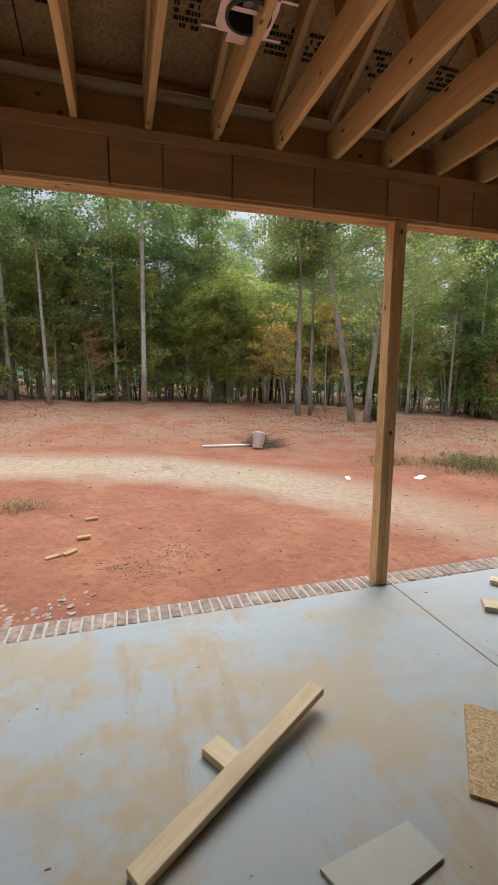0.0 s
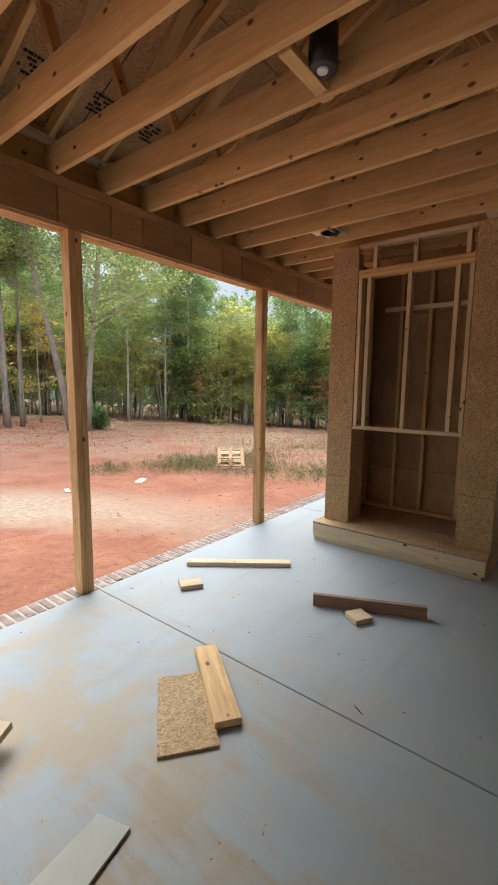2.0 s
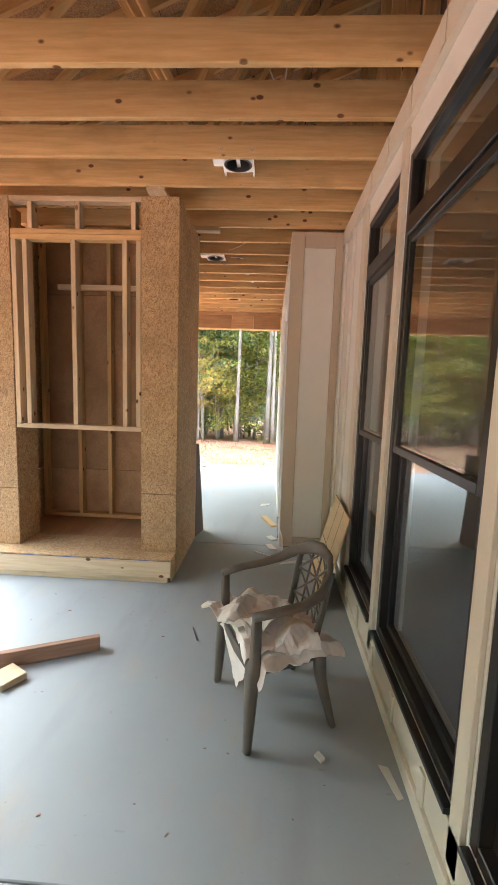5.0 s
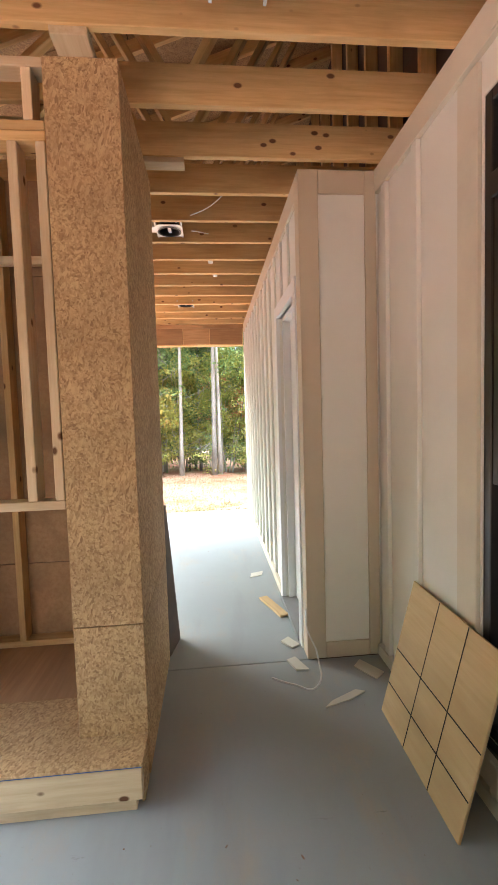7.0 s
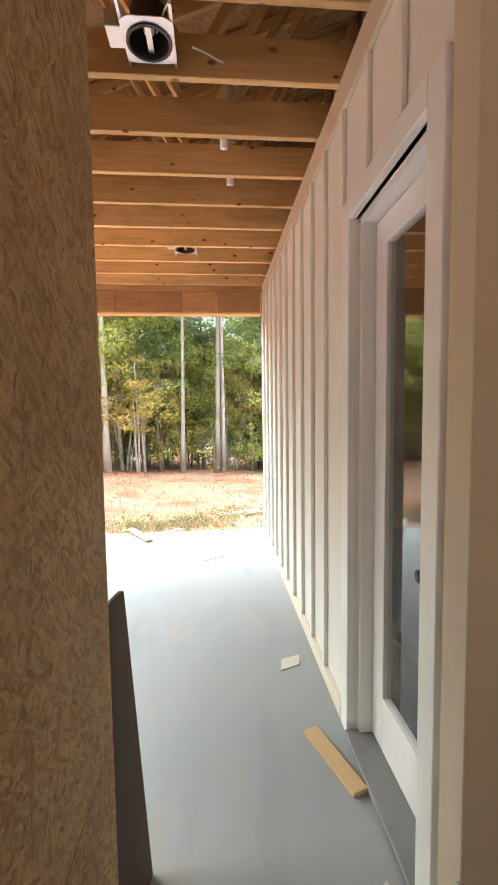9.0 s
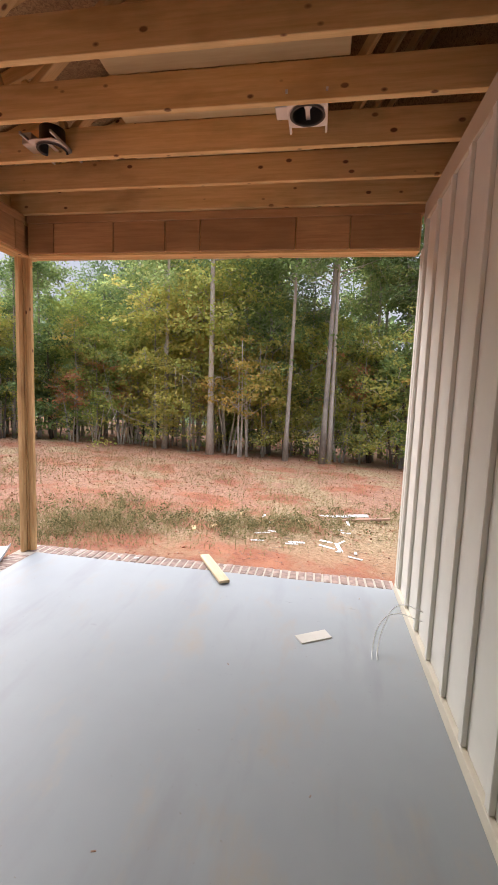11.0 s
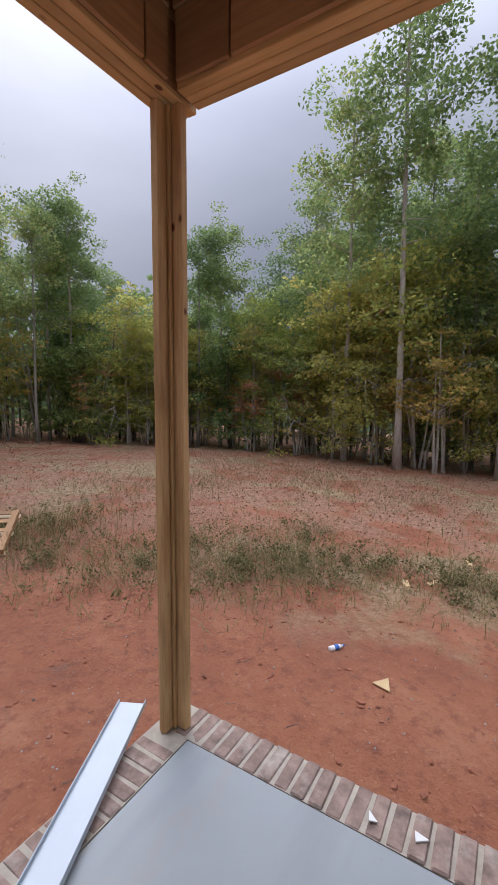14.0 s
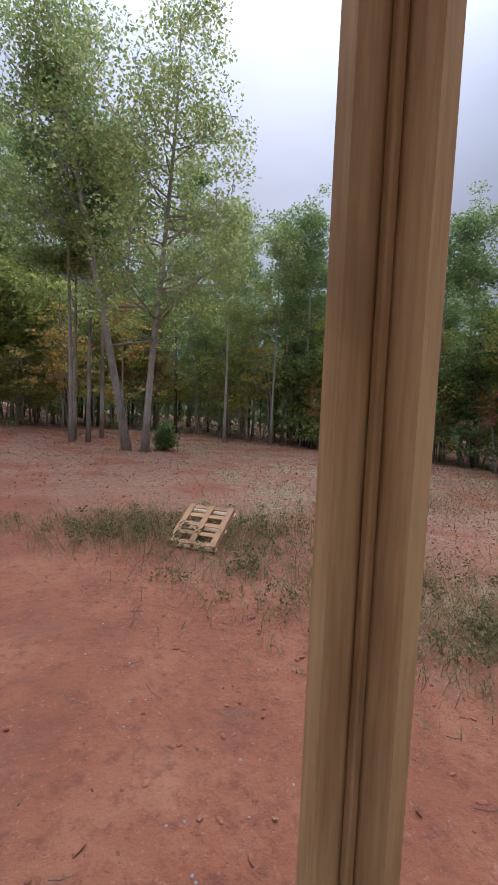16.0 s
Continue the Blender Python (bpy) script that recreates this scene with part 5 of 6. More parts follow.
green_low = make_tree("low bushy green tree under the tall trunks", 42, 6.5, 0.07, 0.10, 2.2, 60, 56, 0.20, 0.65, DARK_BARK, LEAF_GREEN, stems=2)
light_low = make_tree("young light green tree in front of the wood", 43, 8.0, 0.07, 0.12, 2.7, 72, 44, 0.17, 0.85, BARK, LEAF_YELLOW_GREEN, flat=0.35)
leaner = make_tree("leaning pale-barked tree with an open crown", 14, 20, 0.20, 0.25, 6.2, 180, 120, 0.15, 1.0, BARK, LEAF_GREEN, lean=(-0.13, 0.05))
straight = make_tree("pale-barked tree with an open grey-green crown", 15, 19, 0.18, 0.28, 6.2, 170, 115, 0.15, 1.0, BARK, LEAF_GREEN, lean=(0.02, -0.03))
bare_stem = make_tree("thin bare sapling with few leaves", 51, 6.5, 0.035, 0.5, 1.0, 12, 14, 0.16, 0.4, BARK, LEAF_YELLOW, stems=3)

GROUP = "trees of the wood's edge"
rng = random.Random(17)
# trunks that stand out along the edge of the wood
for i, (x, y, kind, sc) in enumerate((
    (-3.65, 32.9, 1, 0.9), (0.7, 35.8, 1, 0.95), (2.7, 34.3, 2, 1.0), (8.0, 40.8, 0, 1.0), (-6.3, 34.5, 0, 1.0), (4.4, 41.6, 1, 1.0),
    (12.7, 28.4, 1, 0.85), (13.6, 28.6, 1, 0.8), (32.7, 7.8, 2, 1.0), (34.2, 11.3, 0, 0.95), (32.7, 3.1, 1, 0.95), (32.8, 0.9, 0, 1.0),
    (33.3, 0.5, 1, 1.0), (39.8, -3.4, 1, 1.0), (36.8, -2.4, 0, 0.9), (40.4, 8.1, 1, 1.0), (28.7, 29.5, 0, 0.75), (27.9, 31.0, 1, 0.8), (25.8, 29.2, 1, 0.7),
    (22.5, 29.9, 1, 0.7), (33.2, 21.7, 1, 0.7), (35.2, 21.2, 0, 0.7), (27.5, 37.1, 0, 0.8), (31.0, 33.0, 1, 0.75), (10.3, 44.8, 0, 1.0), (14.7, 30.8, 1, 0.8),
    (36.0, -8.0, 0, 1.0), (38.0, -14.0, 2, 0.9), (-11.0, 36.0, 2, 1.0), (-16.0, 38.0, 0, 1.0))):
    tagged(put(tall[kind], x, y, rng.uniform(0, 360), sc), group=GROUP)
tagged(put(leaner, 15.0, 25.2, 0, 1.0), group=GROUP)
tagged(put(straight, 15.75, 24.8, 0, 1.0), group=GROUP)
tagged(put(tall[1], 13.0, 29.5, 60, 0.8), group=GROUP)


def edge(a):
    """Distance of the wood's edge from the porch, by bearing in degrees from +x to +y."""
    pts = ((-50, 40), (-10, 35), (10, 36), (30, 40), (45, 42), (62, 42), (75, 40), (90, 38), (110, 37), (150, 40))
    for (a0, d0), (a1, d1) in zip(pts, pts[1:]):
        if a0 <= a <= a1:
            return d0 + (d1 - d0) * (a - a0) / (a1 - a0)
    return 42


a = -42.0
while a < 140:
    d = edge(a)
    for k in range(rng.choice((1, 1, 2))):
        aa, dd = radians(a + rng.uniform(-2, 2)), d + k * 5 + rng.uniform(-1.0, 4.5)
        sc = rng.uniform(0.75, 1.15) * (0.82 if 25 < a < 62 else 1.0)
        tagged(put(rng.choice(mid), 1 + dd * math.cos(aa), 1 + dd * math.sin(aa), rng.uniform(0, 360), sc), group=GROUP)
    for _ in range(rng.choice((1, 2, 2, 3))):
        aa, dd = radians(a + rng.uniform(-2, 2)), d - rng.uniform(-1.0, 3.0)
        pick = rng.choice((gold[0], gold[1], gold[1], mid[3], green_low, green_low, light_low, light_low, red if rng.random() < 0.5 else light_low))
        tagged(put(pick, 1 + dd * math.cos(aa), 1 + dd * math.sin(aa), rng.uniform(0, 360), rng.uniform(0.7, 1.25)), group=GROUP)
    if rng.random() < 0.75:
        aa, dd = radians(a + rng.uniform(-2, 2)), d - rng.uniform(-1.0, 2.0)
        tagged(put(bare_stem, 1 + dd * math.cos(aa), 1 + dd * math.sin(aa), rng.uniform(0, 360), rng.uniform(0.7, 1.2)), group=GROUP)
    if rng.random() < 0.5:
        aa, dd = radians(a + rng.uniform(-2, 2)), d + 7 + rng.uniform(0, 5)
        tagged(put(rng.choice(tall), 1 + dd * math.cos(aa), 1 + dd * math.sin(aa), rng.uniform(0, 360), rng.uniform(0.75, 1.0) * (0.8 if 25 < a < 62 else 1.0)), group=GROUP)
    a += 2.6
for x, y, p, sc in ((34.8, 14.8, red, 1.0), (32.9, 5.9, gold[1], 1.0), (34.0, 17.5, gold[0], 0.9), (12.1, 38.0, gold[0], 0.9), (13.5, 33.0, gold[1], 1.1), (-1.0, 36.0, red, 1.0), (37.0, -2.0, gold[1], 0.9), (29.0, 27.5, red, 0.9), (16.0, 31.0, gold[0], 0.9)):
    tagged(put(p, x, y, rng.uniform(0, 360), sc), group=GROUP)


def build_far_woods():
    g = np.random.default_rng(5)
    n = 2300
    ang = np.radians(g.uniform(-60, 165, n))
    dist = g.uniform(52, 70, n)
    x, y = 1 + dist * np.cos(ang), 1 + dist * np.sin(ang)
    z = np.array([ground_z(a, b) for a, b in zip(x, y)]) + g.uniform(0.3, 15.0, n)
    me = leaf_mesh("far_woods", np.stack([x, y, z], 1), 2.4, 22, 0.75, g, LEAF_DARK, 0.7)
    tagged(new("far_woods", me), "dense dark green woods behind the edge trees", "woods", kind="stuff")
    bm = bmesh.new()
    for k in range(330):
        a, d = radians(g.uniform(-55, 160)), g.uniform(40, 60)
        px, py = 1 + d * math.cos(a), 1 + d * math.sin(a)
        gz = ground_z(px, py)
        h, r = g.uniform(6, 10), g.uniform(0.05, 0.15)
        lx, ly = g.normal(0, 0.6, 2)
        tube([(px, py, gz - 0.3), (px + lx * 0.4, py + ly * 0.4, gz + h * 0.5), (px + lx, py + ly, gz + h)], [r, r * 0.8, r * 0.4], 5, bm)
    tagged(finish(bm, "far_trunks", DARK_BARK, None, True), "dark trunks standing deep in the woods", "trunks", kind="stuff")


build_far_woods()


def build_backdrop():
    """Added sheet, coloured as deep woodland shade, that closes the view between the trunks."""
    bm = bmesh.new()
    n = 220
    rows = []
    for h in (-4.0, 3.0, 8.0, 12.0):
        rows.append([])
        for k in range(n + 1):
            a = radians(-75 + 260 * k / n)
            d = 78 + 6 * noise.noise((k * 0.35, h, 1)) + h * 0.8
            top = h + (2.5 * noise.noise((k * 0.22, 4, 0)) + 1.5 * noise.noise((k * 0.9, 9, 0)) if h > 10 else 0)
            rows[-1].append(bm.verts.new((d * math.cos(a), d * math.sin(a), ground_z(d * math.cos(a), d * math.sin(a)) + top)))
    for r0, r1 in zip(rows, rows[1:]):
        for k in range(n):
            bm.faces.new((r0[k], r0[k + 1], r1[k + 1], r1[k]))
    tagged(finish(bm, "backdrop", FOREST_SHADE), "dark backdrop sheet coloured as the shade deep in the woods", "backdrop", kind="structure")


build_backdrop()


def build_undergrowth():
    g = np.random.default_rng(8)
    # brush along the foot of the wood
    n = 520
    ang = np.radians(g.uniform(-35, 130, n))
    dist = np.array([edge(math.degrees(a)) for a in ang]) + g.uniform(-2.5, 5, n)
    x, y = 1 + dist * np.cos(ang), 1 + dist * np.sin(ang)
    z = np.array([ground_z(a, b) for a, b in zip(x, y)]) + 0.35 + g.random(n) * 1.3
    me = leaf_mesh("undergrowth", np.stack([x, y, z], 1), 0.8, 26, 0.17, g, LEAF_DARK, 0.8)
    tagged(new("undergrowth", me), "low green brush under the edge trees", "undergrowth", kind="stuff")


build_undergrowth()


def build_weeds():
    g = np.random.default_rng(9)
    verts, faces = [], []
    patches = [(12.2, 11.6, 1.0, 240, 0.75), (14.8, 11.2, 1.3, 420, 0.8), (13.9, 12.0, 0.9, 200, 0.8), (15.4, 6.6, 1.0, 380, 0.55), (16.2, 5.8, 0.9, 300, 0.5), (17.4, 3.2, 1.0, 260, 0.4), (17.5, 1.6, 0.9, 220, 0.4), (16.2, 8.2, 1.2, 260, 0.5), (18.0, 6.5, 1.0, 200, 0.45), (9.4, 13.2, 0.7, 130, 0.45), (12.5, 12.6, 1.0, 200, 0.6), (6.0, 16.2, 0.5, 90, 0.5), (-0.9, 9.8, 0.35, 70, 0.28), (24, 5, 2.4, 300, 0.5), (25.5, 9.5, 3.0, 420, 0.5), (22, 12.5, 2.6, 320, 0.5), (21, 2.0, 1.8, 220, 0.45), (27, 1.0, 2.5, 260, 0.5), (19.5, 15, 2.4, 260, 0.4), (20.6, 12.8, 1.6, 180, 0.4), (28, 14, 3.0, 300, 0.5), (13.5, 9.6, 1.2, 260, 0.5), (14.4, 8.2, 1.0, 260, 0.4), (17.0, 4.7, 1.0, 240, 0.35), (17.0, 2.6, 0.9, 200, 0.3), (18.4, 0.6, 1.2, 240, 0.3), (19.6, -1.2, 1.4, 220, 0.3), (11.6, 12.4, 0.9, 220, 0.6)]
    for px, py, r, count, h in patches:
        for _ in range(int(count * 2.2)):
            a, d = g.uniform(0, 2 * math.pi), r * g.random() ** 0.7 * (0.6 + 1.5 * g.random())
            x, y = px + 1.4 * d * math.cos(a), py + d * math.sin(a)
            z = ground_at(x, y)
            hh = 0.8 * h * g.uniform(0.12, 1.0) ** 1.3
            lean = g.normal(0, 0.6, 2) * hh
            w = 0.003 + 0.004 * g.random()
            b = g.uniform(0, math.pi)
            dx, dy = w * math.cos(b), w * math.sin(b)
            i = len(verts)
            verts += [(x - dx, y - dy, z - 0.02), (x + dx, y + dy, z - 0.02), (x + lean[0] * 0.45 + dx * 0.7, y + lean[1] * 0.45 + dy * 0.7, z + hh * 0.6), (x + lean[0] * 0.45 - dx * 0.7, y + lean[1] * 0.45 - dy * 0.7, z + hh * 0.6), (x + lean[0], y + lean[1], z + hh)]
            faces += [(i, i + 1, i + 2, i + 3), (i + 3, i + 2, i + 4)]
            # side leaves
            for q in range(2):
                u = g.uniform(0.25, 0.95)
                cx, cy, cz = x + lean[0] * u, y + lean[1] * u, z + hh * u
                aa = g.uniform(0, 2 * math.pi)
                ex, ey = 0.035 * math.cos(aa), 0.035 * math.sin(aa)
                i = len(verts)
                verts += [(cx, cy, cz), (cx + ex - ey * 0.3, cy + ey + ex * 0.3, cz + 0.03), (cx + 1.7 * ex, cy + 1.7 * ey, cz + 0.01), (cx + ex + ey * 0.3, cy + ey - ex * 0.3, cz + 0.03)]
                faces.append((i, i + 1, i + 2, i + 3))
    me = bpy.data.meshes.new("weeds")
    me.from_pydata(verts, [], faces)
    me.materials.append(GRASS)
    tagged(new("weeds", me), "patches of dry and green weeds on the clay", "weeds", kind="stuff")
    cs = []
    for px, py, r, count, h in patches[:12] + patches[21:]:
        for _ in range(int(count * 0.10)):
            a, d = g.uniform(0, 2 * math.pi), r * g.random() * 1.1
            x, y = px + 1.4 * d * math.cos(a), py + d * math.sin(a)
            cs.append((x, y, ground_at(x, y) + 0.06 + h * 0.45 * g.random() * (1.15 - g.random() * d / r)))
    me = leaf_mesh("low_shrubs", cs, 0.13, 26, 0.05, g, LEAF_SHRUB, 0.9)
    tagged(new("low_shrubs", me), "low leafy shrubs and weeds on the clay", "shrubs", kind="stuff")
    # dry leaves and twigs strewn over the yard
    n = 42000
    x, y = g.uniform(-8, 36, n), g.uniform(4.2, 34, n)
    ok = (np.hypot(x - 3, y - 3) > 13 + 12 * g.random(n)) | (g.random(n) < 0.02)
    x, y = np.r_[x[ok], g.uniform(17, 34, 9000)], np.r_[y[ok], g.uniform(-8, 14, 9000)]
    z = np.array([ground_at(a, b) for a, b in zip(x, y)]) + 0.025
    me = leaf_mesh("fallen_leaves", np.stack([x, y, z], 1), 0.02, 1, 0.06, g, LITTER, 0.3)
    tagged(new("fallen_leaves", me), "dry brown leaves strewn on the ground", "leaves", kind="stuff")
    bm = bmesh.new()
    for k in range(300):
        px, py = (g.uniform(10.9, 19), g.uniform(-1, 12)) if k < 110 else (g.uniform(-3, 30), g.uniform(5, 30))
        if px < 11 and py < 4.4:
            continue
        a, ln = g.uniform(0, 2 * math.pi), g.uniform(0.08, 0.4)
        q = [(px + ln * u * math.cos(a + 0.4 * u), py + ln * u * math.sin(a + 0.4 * u)) for u in (0, 0.5, 1)]
        tube([(u, v, ground_at(u, v) + 0.012) for u, v in q], [0.004, 0.003, 0.0015], 4, bm)
    tagged(finish(bm, "twigs", DARK_BARK), "small dark twigs scattered on the clay", "twigs", kind="stuff")
    bm = bmesh.new()
    for k in range(700):
        px, py = (g.uniform(10.9, 18), g.uniform(-1, 12)) if k < 400 else (g.uniform(-3, 14), g.uniform(4.5, 14))
        s = g.uniform(0.004, 0.016)
        bmesh.ops.create_icosphere(bm, subdivisions=1, radius=s, matrix=pose(px, py, ground_at(px, py) + s * 0.3) @ Matrix.Diagonal((1, g.uniform(0.6, 1.2), 0.6, 1)))
    tagged(finish(bm, "pebbles", STONE), "small pale stones and clods on the clay", "stones", kind="stuff")


build_weeds()


def build_clods():
    """Crumbled clay and bark bits over the graded yard."""
    g = np.random.default_rng(21)
    t = bmesh.new()
    bmesh.ops.create_icosphere(t, subdivisions=1, radius=1.0)
    base = np.array([v.co[:] for v in t.verts])
    tri = np.array([[v.index for v in f.verts] for f in t.faces])
    t.free()
    for name, material, label, cat, n, lo, hi in (("clods", CLOD, "crumbled red clay clods on the graded yard", "clods", 5200, 0.006, 0.03), ("bark_bits", DARK_BARK, "dark bark bits and wood crumbs on the clay", "bark", 2600, 0.004, 0.016)):
        k = n // 2
        x = np.r_[g.uniform(10.8, 19, k), g.uniform(-4, 20, n - k)]
        y = np.r_[g.uniform(-2, 12, k), g.uniform(4.2, 22, n - k)]
        if name == "bark_bits":
            # two trampled heaps of crumbs near the porch
            x[:500], y[:500] = g.normal(1.15, 0.28, 500), g.normal(6.75, 0.22, 500)
            x[500:900], y[500:900] = g.normal(1.95, 0.3, 400), g.normal(7.3, 0.2, 400)
        z = np.array([ground_at(a, b) for a, b in zip(x, y)])
        r = lo + (hi - lo) * g.random(n) ** 3
        sc = np.stack([r * g.uniform(0.7, 2.2, n), r * g.uniform(0.6, 1.1, n), r * 0.6], 1)
        a = g.uniform(0, 2 * np.pi, n)
        v = base[None] * sc[:, None] * g.uniform(0.75, 1.25, (n, len(base), 1))
        c, s = np.cos(a)[:, None], np.sin(a)[:, None]
        v = np.stack([v[..., 0] * c - v[..., 1] * s, v[..., 0] * s + v[..., 1] * c, v[..., 2]], -1) + np.stack([x, y, z + r * 0.2], 1)[:, None]
        f = (tri[None] + np.arange(n)[:, None, None] * len(base)).reshape(-1, 3)
        me = bpy.data.meshes.new(name)
        me.from_pydata(v.reshape(-1, 3).tolist(), [], f.tolist())
        me.materials.append(material)
        tagged(new(name, me), label, cat, kind="stuff")


build_clods()


def build_bush(x, y):
    g = np.random.default_rng(77)
    t = thing("bush", "bright green bush at the foot of the leaning trees", "bush", pose(x, y, ground_at(x, y)))
    bm = bmesh.new()
    tips = []
    for k in range(14):
        a = g.uniform(0, 2 * math.pi)
        r, h = g.uniform(0.15, 0.7), g.uniform(0.5, 1.5)
        p = (r * math.cos(a), r * math.sin(a), h)
        tube([(0.1 * math.cos(a), 0.1 * math.sin(a), -0.1), (p[0] * 0.5, p[1] * 0.5, h * 0.6), p], [0.02, 0.014, 0.005], 5, bm)
        tips += [p, (p[0] * 0.7, p[1] * 0.7, h * 0.7), (p[0] * 0.9, p[1] * 0.9, h * 0.4)]
    part("stems", bm, DARK_BARK, t)
    c = new("foliage", leaf_mesh("foliage", tips, 0.35, 60, 0.13, g, LEAF_GREEN, 0.9))
    c.parent = t


build_bush(16.9, 25.4)


# ---- things in the yard ----
def build_pallet():
    t = thing("pallet", "pale wooden pallet propped on edge in the weeds", "pallet")
    W, D = 1.0, 1.1
    for u in (0.045, W / 2, W - 0.045):
        board("stringer", D, 0.04, 0.09, pose(u, D / 2, 0.045) @ pose(0, 0, 0, 0, 0, 90), BEAM_WOOD, t)
    for k in range(5):
        board("slat", W, 0.10, 0.018, pose(W / 2, 0.05 + k * (D - 0.10) / 4, 0.1), BEAM_WOOD, t)
    for u in (0.07, W / 2, W - 0.07):
        board("top_board", D, 0.12, 0.018, pose(u, D / 2, 0.119) @ pose(0, 0, 0, 0, 0, 90), BEAM_WOOD, t)
    for k in range(3):
        board("bottom_slat", W, 0.10, 0.018, pose(W / 2, 0.05 + k * (D - 0.10) / 2, -0.010), PALE_LUMBER, t)
    a, b = Vector((12.62, 11.22, 0)), Vector((13.25, 10.53, 0))
    a.z = b.z = ground_at(12.9, 10.9) + 0.04
    x = (b - a).normalized()
    out = Vector((-x.y, x.x, 0))
    if out.dot(Vector((1, 1, 0))) < 0:
        out = -out
    tilt = radians(27)
    y = out * math.cos(tilt) + Vector((0, 0, math.sin(tilt)))
    m = Matrix((x, y, x.cross(y))).transposed().to_4x4()
    m.translation = a
    t.matrix_basis = m
    # heap that props it
    prop = tagged(finish(tube([(13.35, 11.5, ground_at(13.35, 11.5) - 0.1), (13.35, 11.5, ground_at(13.35, 11.5) + 0.36)], [0.22, 0.16], 9), "stump", DARK_BARK), "dark low stump under the pallet", "stump")


build_pallet()


def build_bucket(x, y):
    z = ground_at(x, y)
    t = thing("bucket", "white plastic bucket lying tipped in the brush", "bucket", pose(x, y, z + 0.27, -18, 22, 20))
    n = 20
    bm = bmesh.new()
    prof = [(0.125, -0.19), (0.155, 0.17), (0.165, 0.17), (0.165, 0.19), (0.148, 0.19), (0.118, -0.18)]
    rings = [[bm.verts.new((r * math.cos(2 * math.pi * k / n), r * math.sin(2 * math.pi * k / n), h)) for k in range(n)] for r, h in prof]
    for r0, r1 in zip(rings, rings[1:]):
        for k in range(n):
            bm.faces.new((r0[k], r0[(k + 1) % n], r1[(k + 1) % n], r1[k]))
    bm.faces.new(list(reversed(rings[0])))
    bm.faces.new(rings[-1])
    part("shell", bm, WHITE, t, smooth=True)
    hp = [(0.165 * math.cos(a), 0.06 * math.sin(a) + 0.02, 0.16 - 0.16 * math.sin(a)) for a in (math.pi * k / 10 for k in range(11))]
    part("handle", tube(hp, [0.004] * 11, 6), STEEL, t)
    t.scale = (1.5, 1.5, 1.5)
    tagged(finish(tube([(x - 2.0, y + 0.35, z + 0.12), (x - 0.1, y + 0.25, z + 0.1)], [0.04, 0.04], 10), "pipe", PVC, None, True), "white plastic pipe lying on the clay", "pipe")
    bm = bmesh.new()
    r = random.Random(3)
    for k in range(120):
        a, d = r.uniform(0, 6.28), r.uniform(0, 0.9)
        px, py = x + 0.3 + d * math.cos(a), y + 0.5 + 0.6 * d * math.sin(a)
        b, ln = r.uniform(0, 6.28), r.uniform(0.3, 0.9)
        h0 = max(0, 0.45 - 0.45 * d) * r.random()
        tube([(px, py, z + h0), (px + ln * 0.5 * math.cos(b), py + ln * 0.5 * math.sin(b), z + h0 + r.uniform(0, 0.2)), (px + ln * math.cos(b + 0.3), py + ln * math.sin(b + 0.3), z + h0 + r.uniform(-0.05, 0.15))], [0.012, 0.009, 0.003], 4, bm)
    tagged(finish(bm, "brush_pile", DARK_BARK), "pile of dry brown twigs behind the bucket", "brush", kind="stuff")


build_bucket(5.75, 15.8)


def build_bottle(x, y, turn):
    z = ground_at(x, y)
    t = thing("bottle", "clear plastic drink bottle with a blue label on the clay", "bottle", pose(x, y, z + 0.034, 0, 90, turn))
    prof = [(0.02, -0.1), (0.033, -0.095), (0.033, 0.03), (0.026, 0.06), (0.013, 0.085), (0.013, 0.1)]
    part("body", tube([(0, 0, h) for _, h in prof], [r for r, _ in prof], 14), PVC, t, smooth=True)
    part("label", tube([(0, 0, -0.03), (0, 0, 0.03)], [0.0338, 0.0338], 14), BLUE, t)
    part("cap", tube([(0, 0, 0.1), (0, 0, 0.118)], [0.015, 0.015], 12), BLUE, t)


build_bottle(14.0, 4.33, -35)


def yard_piece(x, y, turn, l, w, h, material, label, category="offcut", group="offcuts in the yard"):
    z = ground_at(x, y)
    tagged(board("offcut", l, w, h, pose(x, y, z + h / 2 + 0.005, 2, -2, turn), material), label, category, group)


for x, y, a in ((0.36, 8.0, 5), (-0.02, 7.4, 25), (0.2, 7.5, 40), (0.42, 8.9, 10)):
    yard_piece(x, y, a, 0.20, 0.085, 0.038, BEAM_WOOD, "tan pine block lying on the clay")
for x, y, a in ((16.75, 4.05, 20), (17.05, 3.65, -30), (18.1, 1.6, 60), (18.6, 3.2, 10)):
    yard_piece(x, y, a, 0.26, 0.10, 0.03, OSB_PALE, "yellow wood offcut lying on the clay")
quad = ((13.55, 3.75), (13.72, 3.62), (13.50, 3.55))
quad_sheet("offcut", quad, 0.012, OSB_PALE, "triangular tan wood offcut on the clay", "offcut", z=ground_at(13.6, 3.64) + 0.01)
r = random.Random(31)
for k in range(16):
    yard_piece(17.2 + r.uniform(-1.6, 1.4), 1.0 + r.uniform(-1.0, 1.6), r.uniform(0, 180), r.uniform(0.12, 0.38), r.uniform(0.05, 0.1), 0.012, WHITE, "white siding scrap on the clay", "scrap", "siding scraps in the yard")
yard_piece(18.9, 0.3, -75, 2.6, 0.14, 0.05, BROWN_LUMBER, "brown board lying on the clay", "board", "boards in the yard")
yard_piece(19.3, 0.5, -78, 1.8, 0.16, 0.04, WHITE, "white board lying on the clay", "board", "boards in the yard")
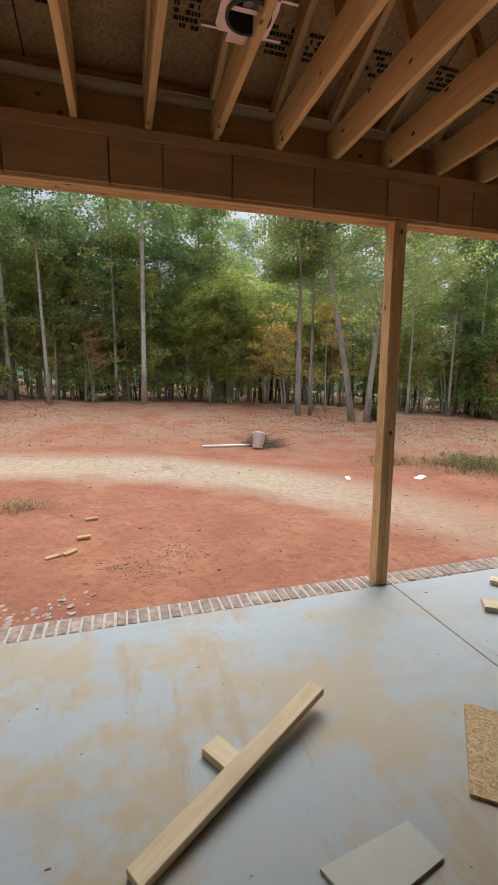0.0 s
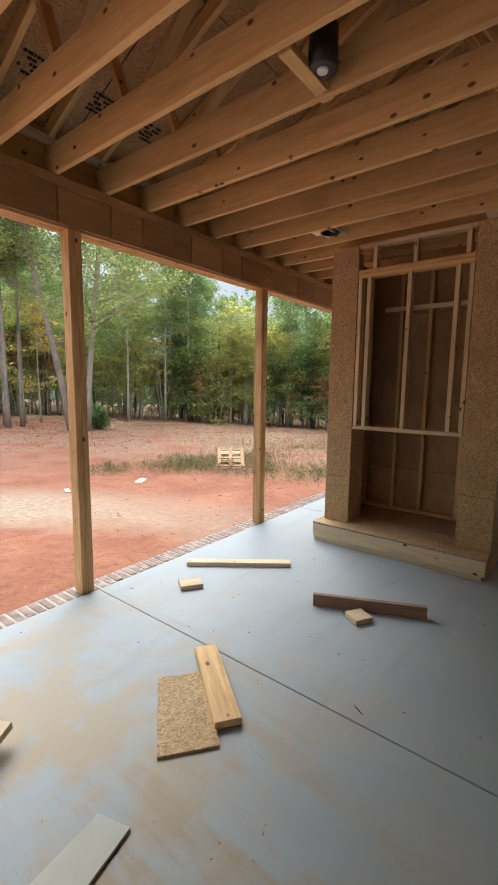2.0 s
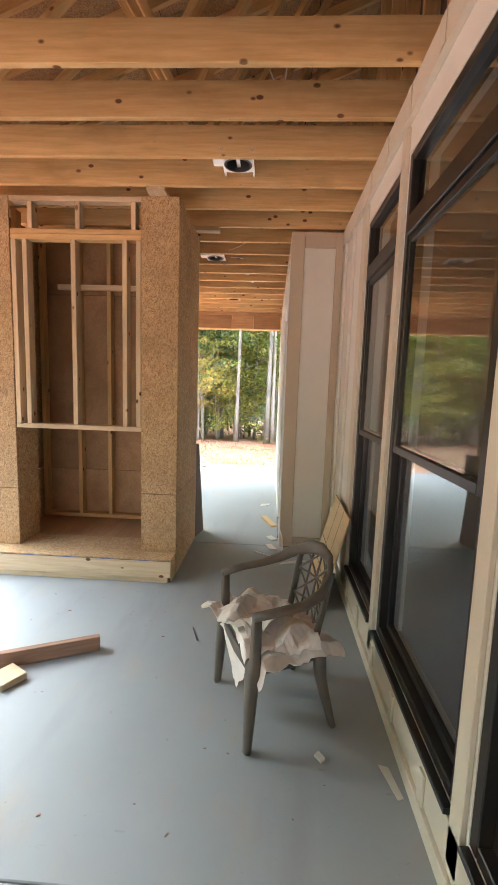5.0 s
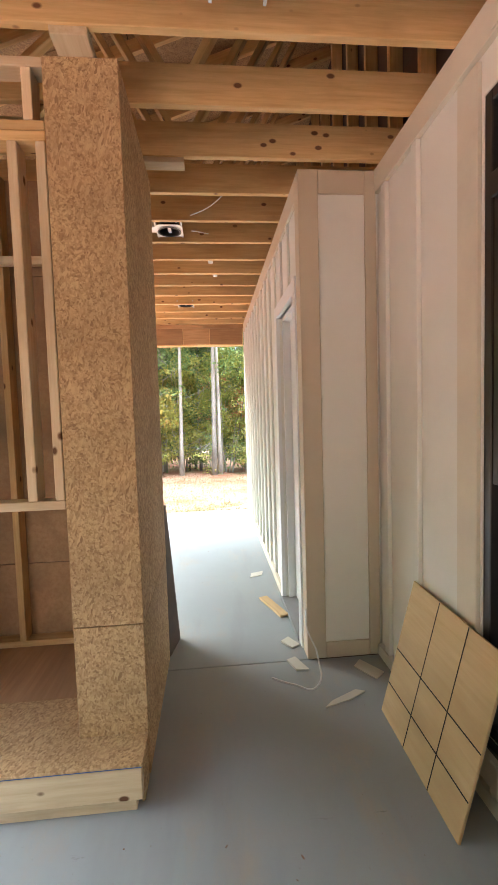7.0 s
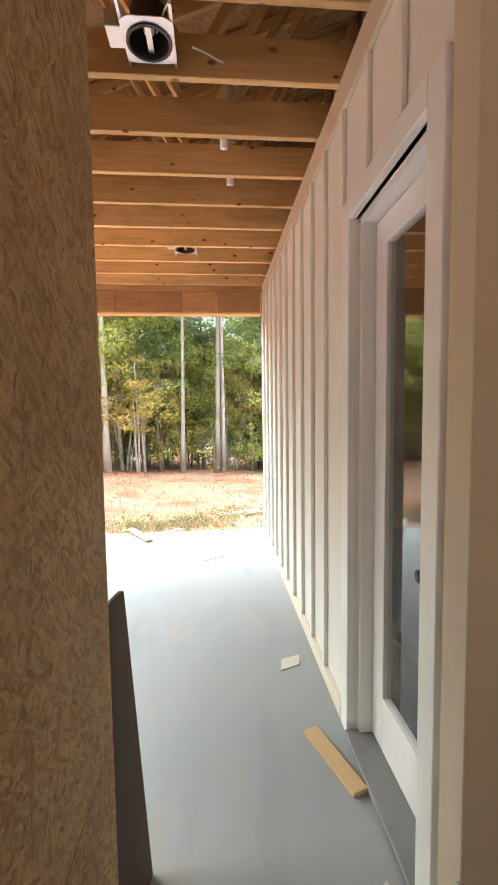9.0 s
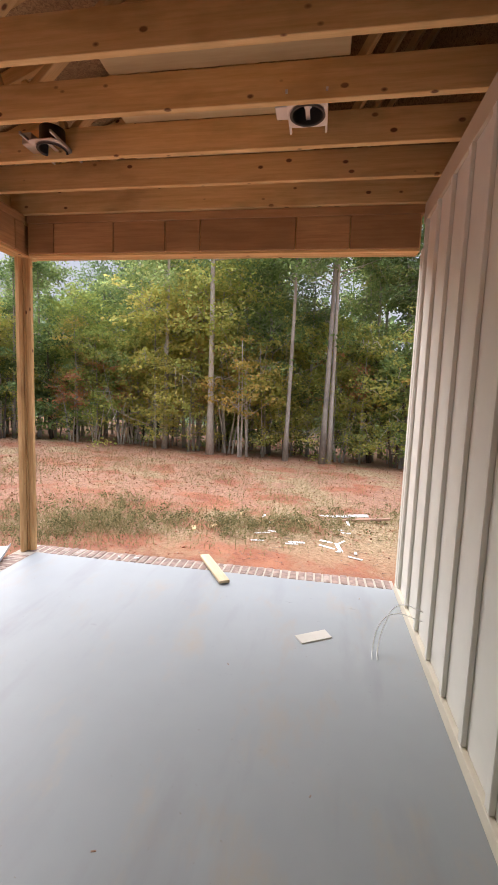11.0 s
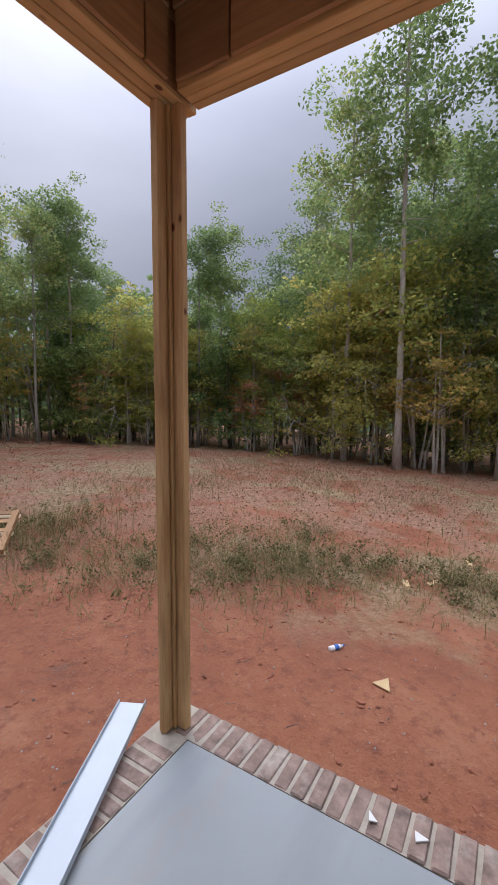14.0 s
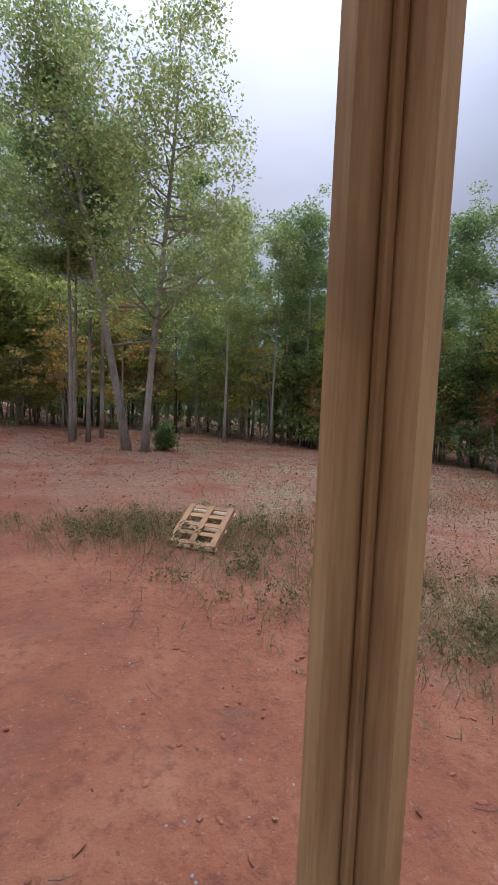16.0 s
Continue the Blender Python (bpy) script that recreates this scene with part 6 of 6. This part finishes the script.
yard_piece(16.2, 0.6, 10, 0.5, 0.09, 0.015, WHITE, "white siding strip on the clay", "scrap", "siding scraps in the yard")
yard_piece(9.1, 11.1, 30, 0.45, 0.2, 0.02, WHITE, "white board scrap on the clay", "scrap", "siding scraps in the yard")
yard_piece(6.9, 11.3, 70, 0.3, 0.12, 0.02, WHITE, "white board scrap on the clay", "scrap", "siding scraps in the yard")
bm = bmesh.new()
for k in range(80):
    px, py = r.gauss(-0.1, 0.36), r.gauss(5.95, 0.16)
    s = r.uniform(0.008, 0.032)
    bmesh.ops.create_icosphere(bm, subdivisions=1, radius=s, matrix=pose(px, py, ground_at(px, py), 0, 0, r.uniform(0, 90)) @ Matrix.Diagonal((1.6, 1.1, 0.35, 1)))
tagged(finish(bm, "rubble", STONE), "pale concrete rubble spilled on the clay", "rubble", kind="stuff")


# ---- chips and dirt on the slab ----
def build_chips():
    r = random.Random(12)
    bm = bmesh.new()
    for k in range(160):
        if k < 150:
            x, y = r.uniform(0.3, 5.0), r.uniform(0.3, 3.7)
        else:
            x, y = r.uniform(5.4, 10.3), r.uniform(0.6, 3.7)
        s = r.uniform(0.002, 0.006)
        bmesh.ops.create_cube(bm, size=s, matrix=pose(x, y, s * 0.25, 0, 0, r.uniform(0, 180)) @ Matrix.Diagonal((r.uniform(1, 4), 1, 0.5, 1)))
    tagged(finish(bm, "wood_chips", BROWN_LUMBER), "wood chips and crumbs scattered on the slab", "chips", kind="stuff")
    for x, y, a, ln in ((4.45, 1.05, 20, 0.16), (3.1, 1.6, 60, 0.07), (2.3, 1.15, 10, 0.05), (1.5, 1.95, 15, 0.10)):
        tagged(board("splinter", ln, 0.007, 0.005, pose(x, y, 0.005, 0, 0, a), DARK_BOARD), "dark wood splinter lying on the slab", "splinter", "splinters on the slab")


build_chips()


# ---- brick edging ----
def build_edging():
    bed = structure("edging_bed", [(-4.0, 10.655, 3.783, 3.972, -0.074, -0.006), (10.475, 10.655, 0.47, 3.783, -0.074, -0.006)], MORTAR, "mortar bed of the brick edging", "edging")
    r = random.Random(6)
    meshes = []
    for k in range(6):
        bm = block(bmesh.new(), -0.0295, 0.0295, -0.092, 0.092, -0.055, 0.0, 0.006)
        for v in bm.verts:
            v.co += Vector((r.uniform(-0.003, 0.003), r.uniform(-0.003, 0.003), r.uniform(-0.002, 0.002)))
        me = bpy.data.meshes.new("brick")
        bm.to_mesh(me)
        bm.free()
        me.materials.append(BRICK)
        meshes.append(me)

    def brick(x, y, turn):
        ob = new("brick", r.choice(meshes))
        ob.parent = bed
        ob.matrix_basis = pose(x, y, r.uniform(-0.004, 0.003), r.uniform(-1, 1), r.uniform(-1, 1), turn + r.uniform(-1.2, 1.2))

    x = -3.9
    while x < 10.42:
        brick(x, 3.878, 0)
        x += 0.0735
    y = 0.52
    while y < 3.9:
        brick(10.567, y, 90)
        y += 0.0735


build_edging()
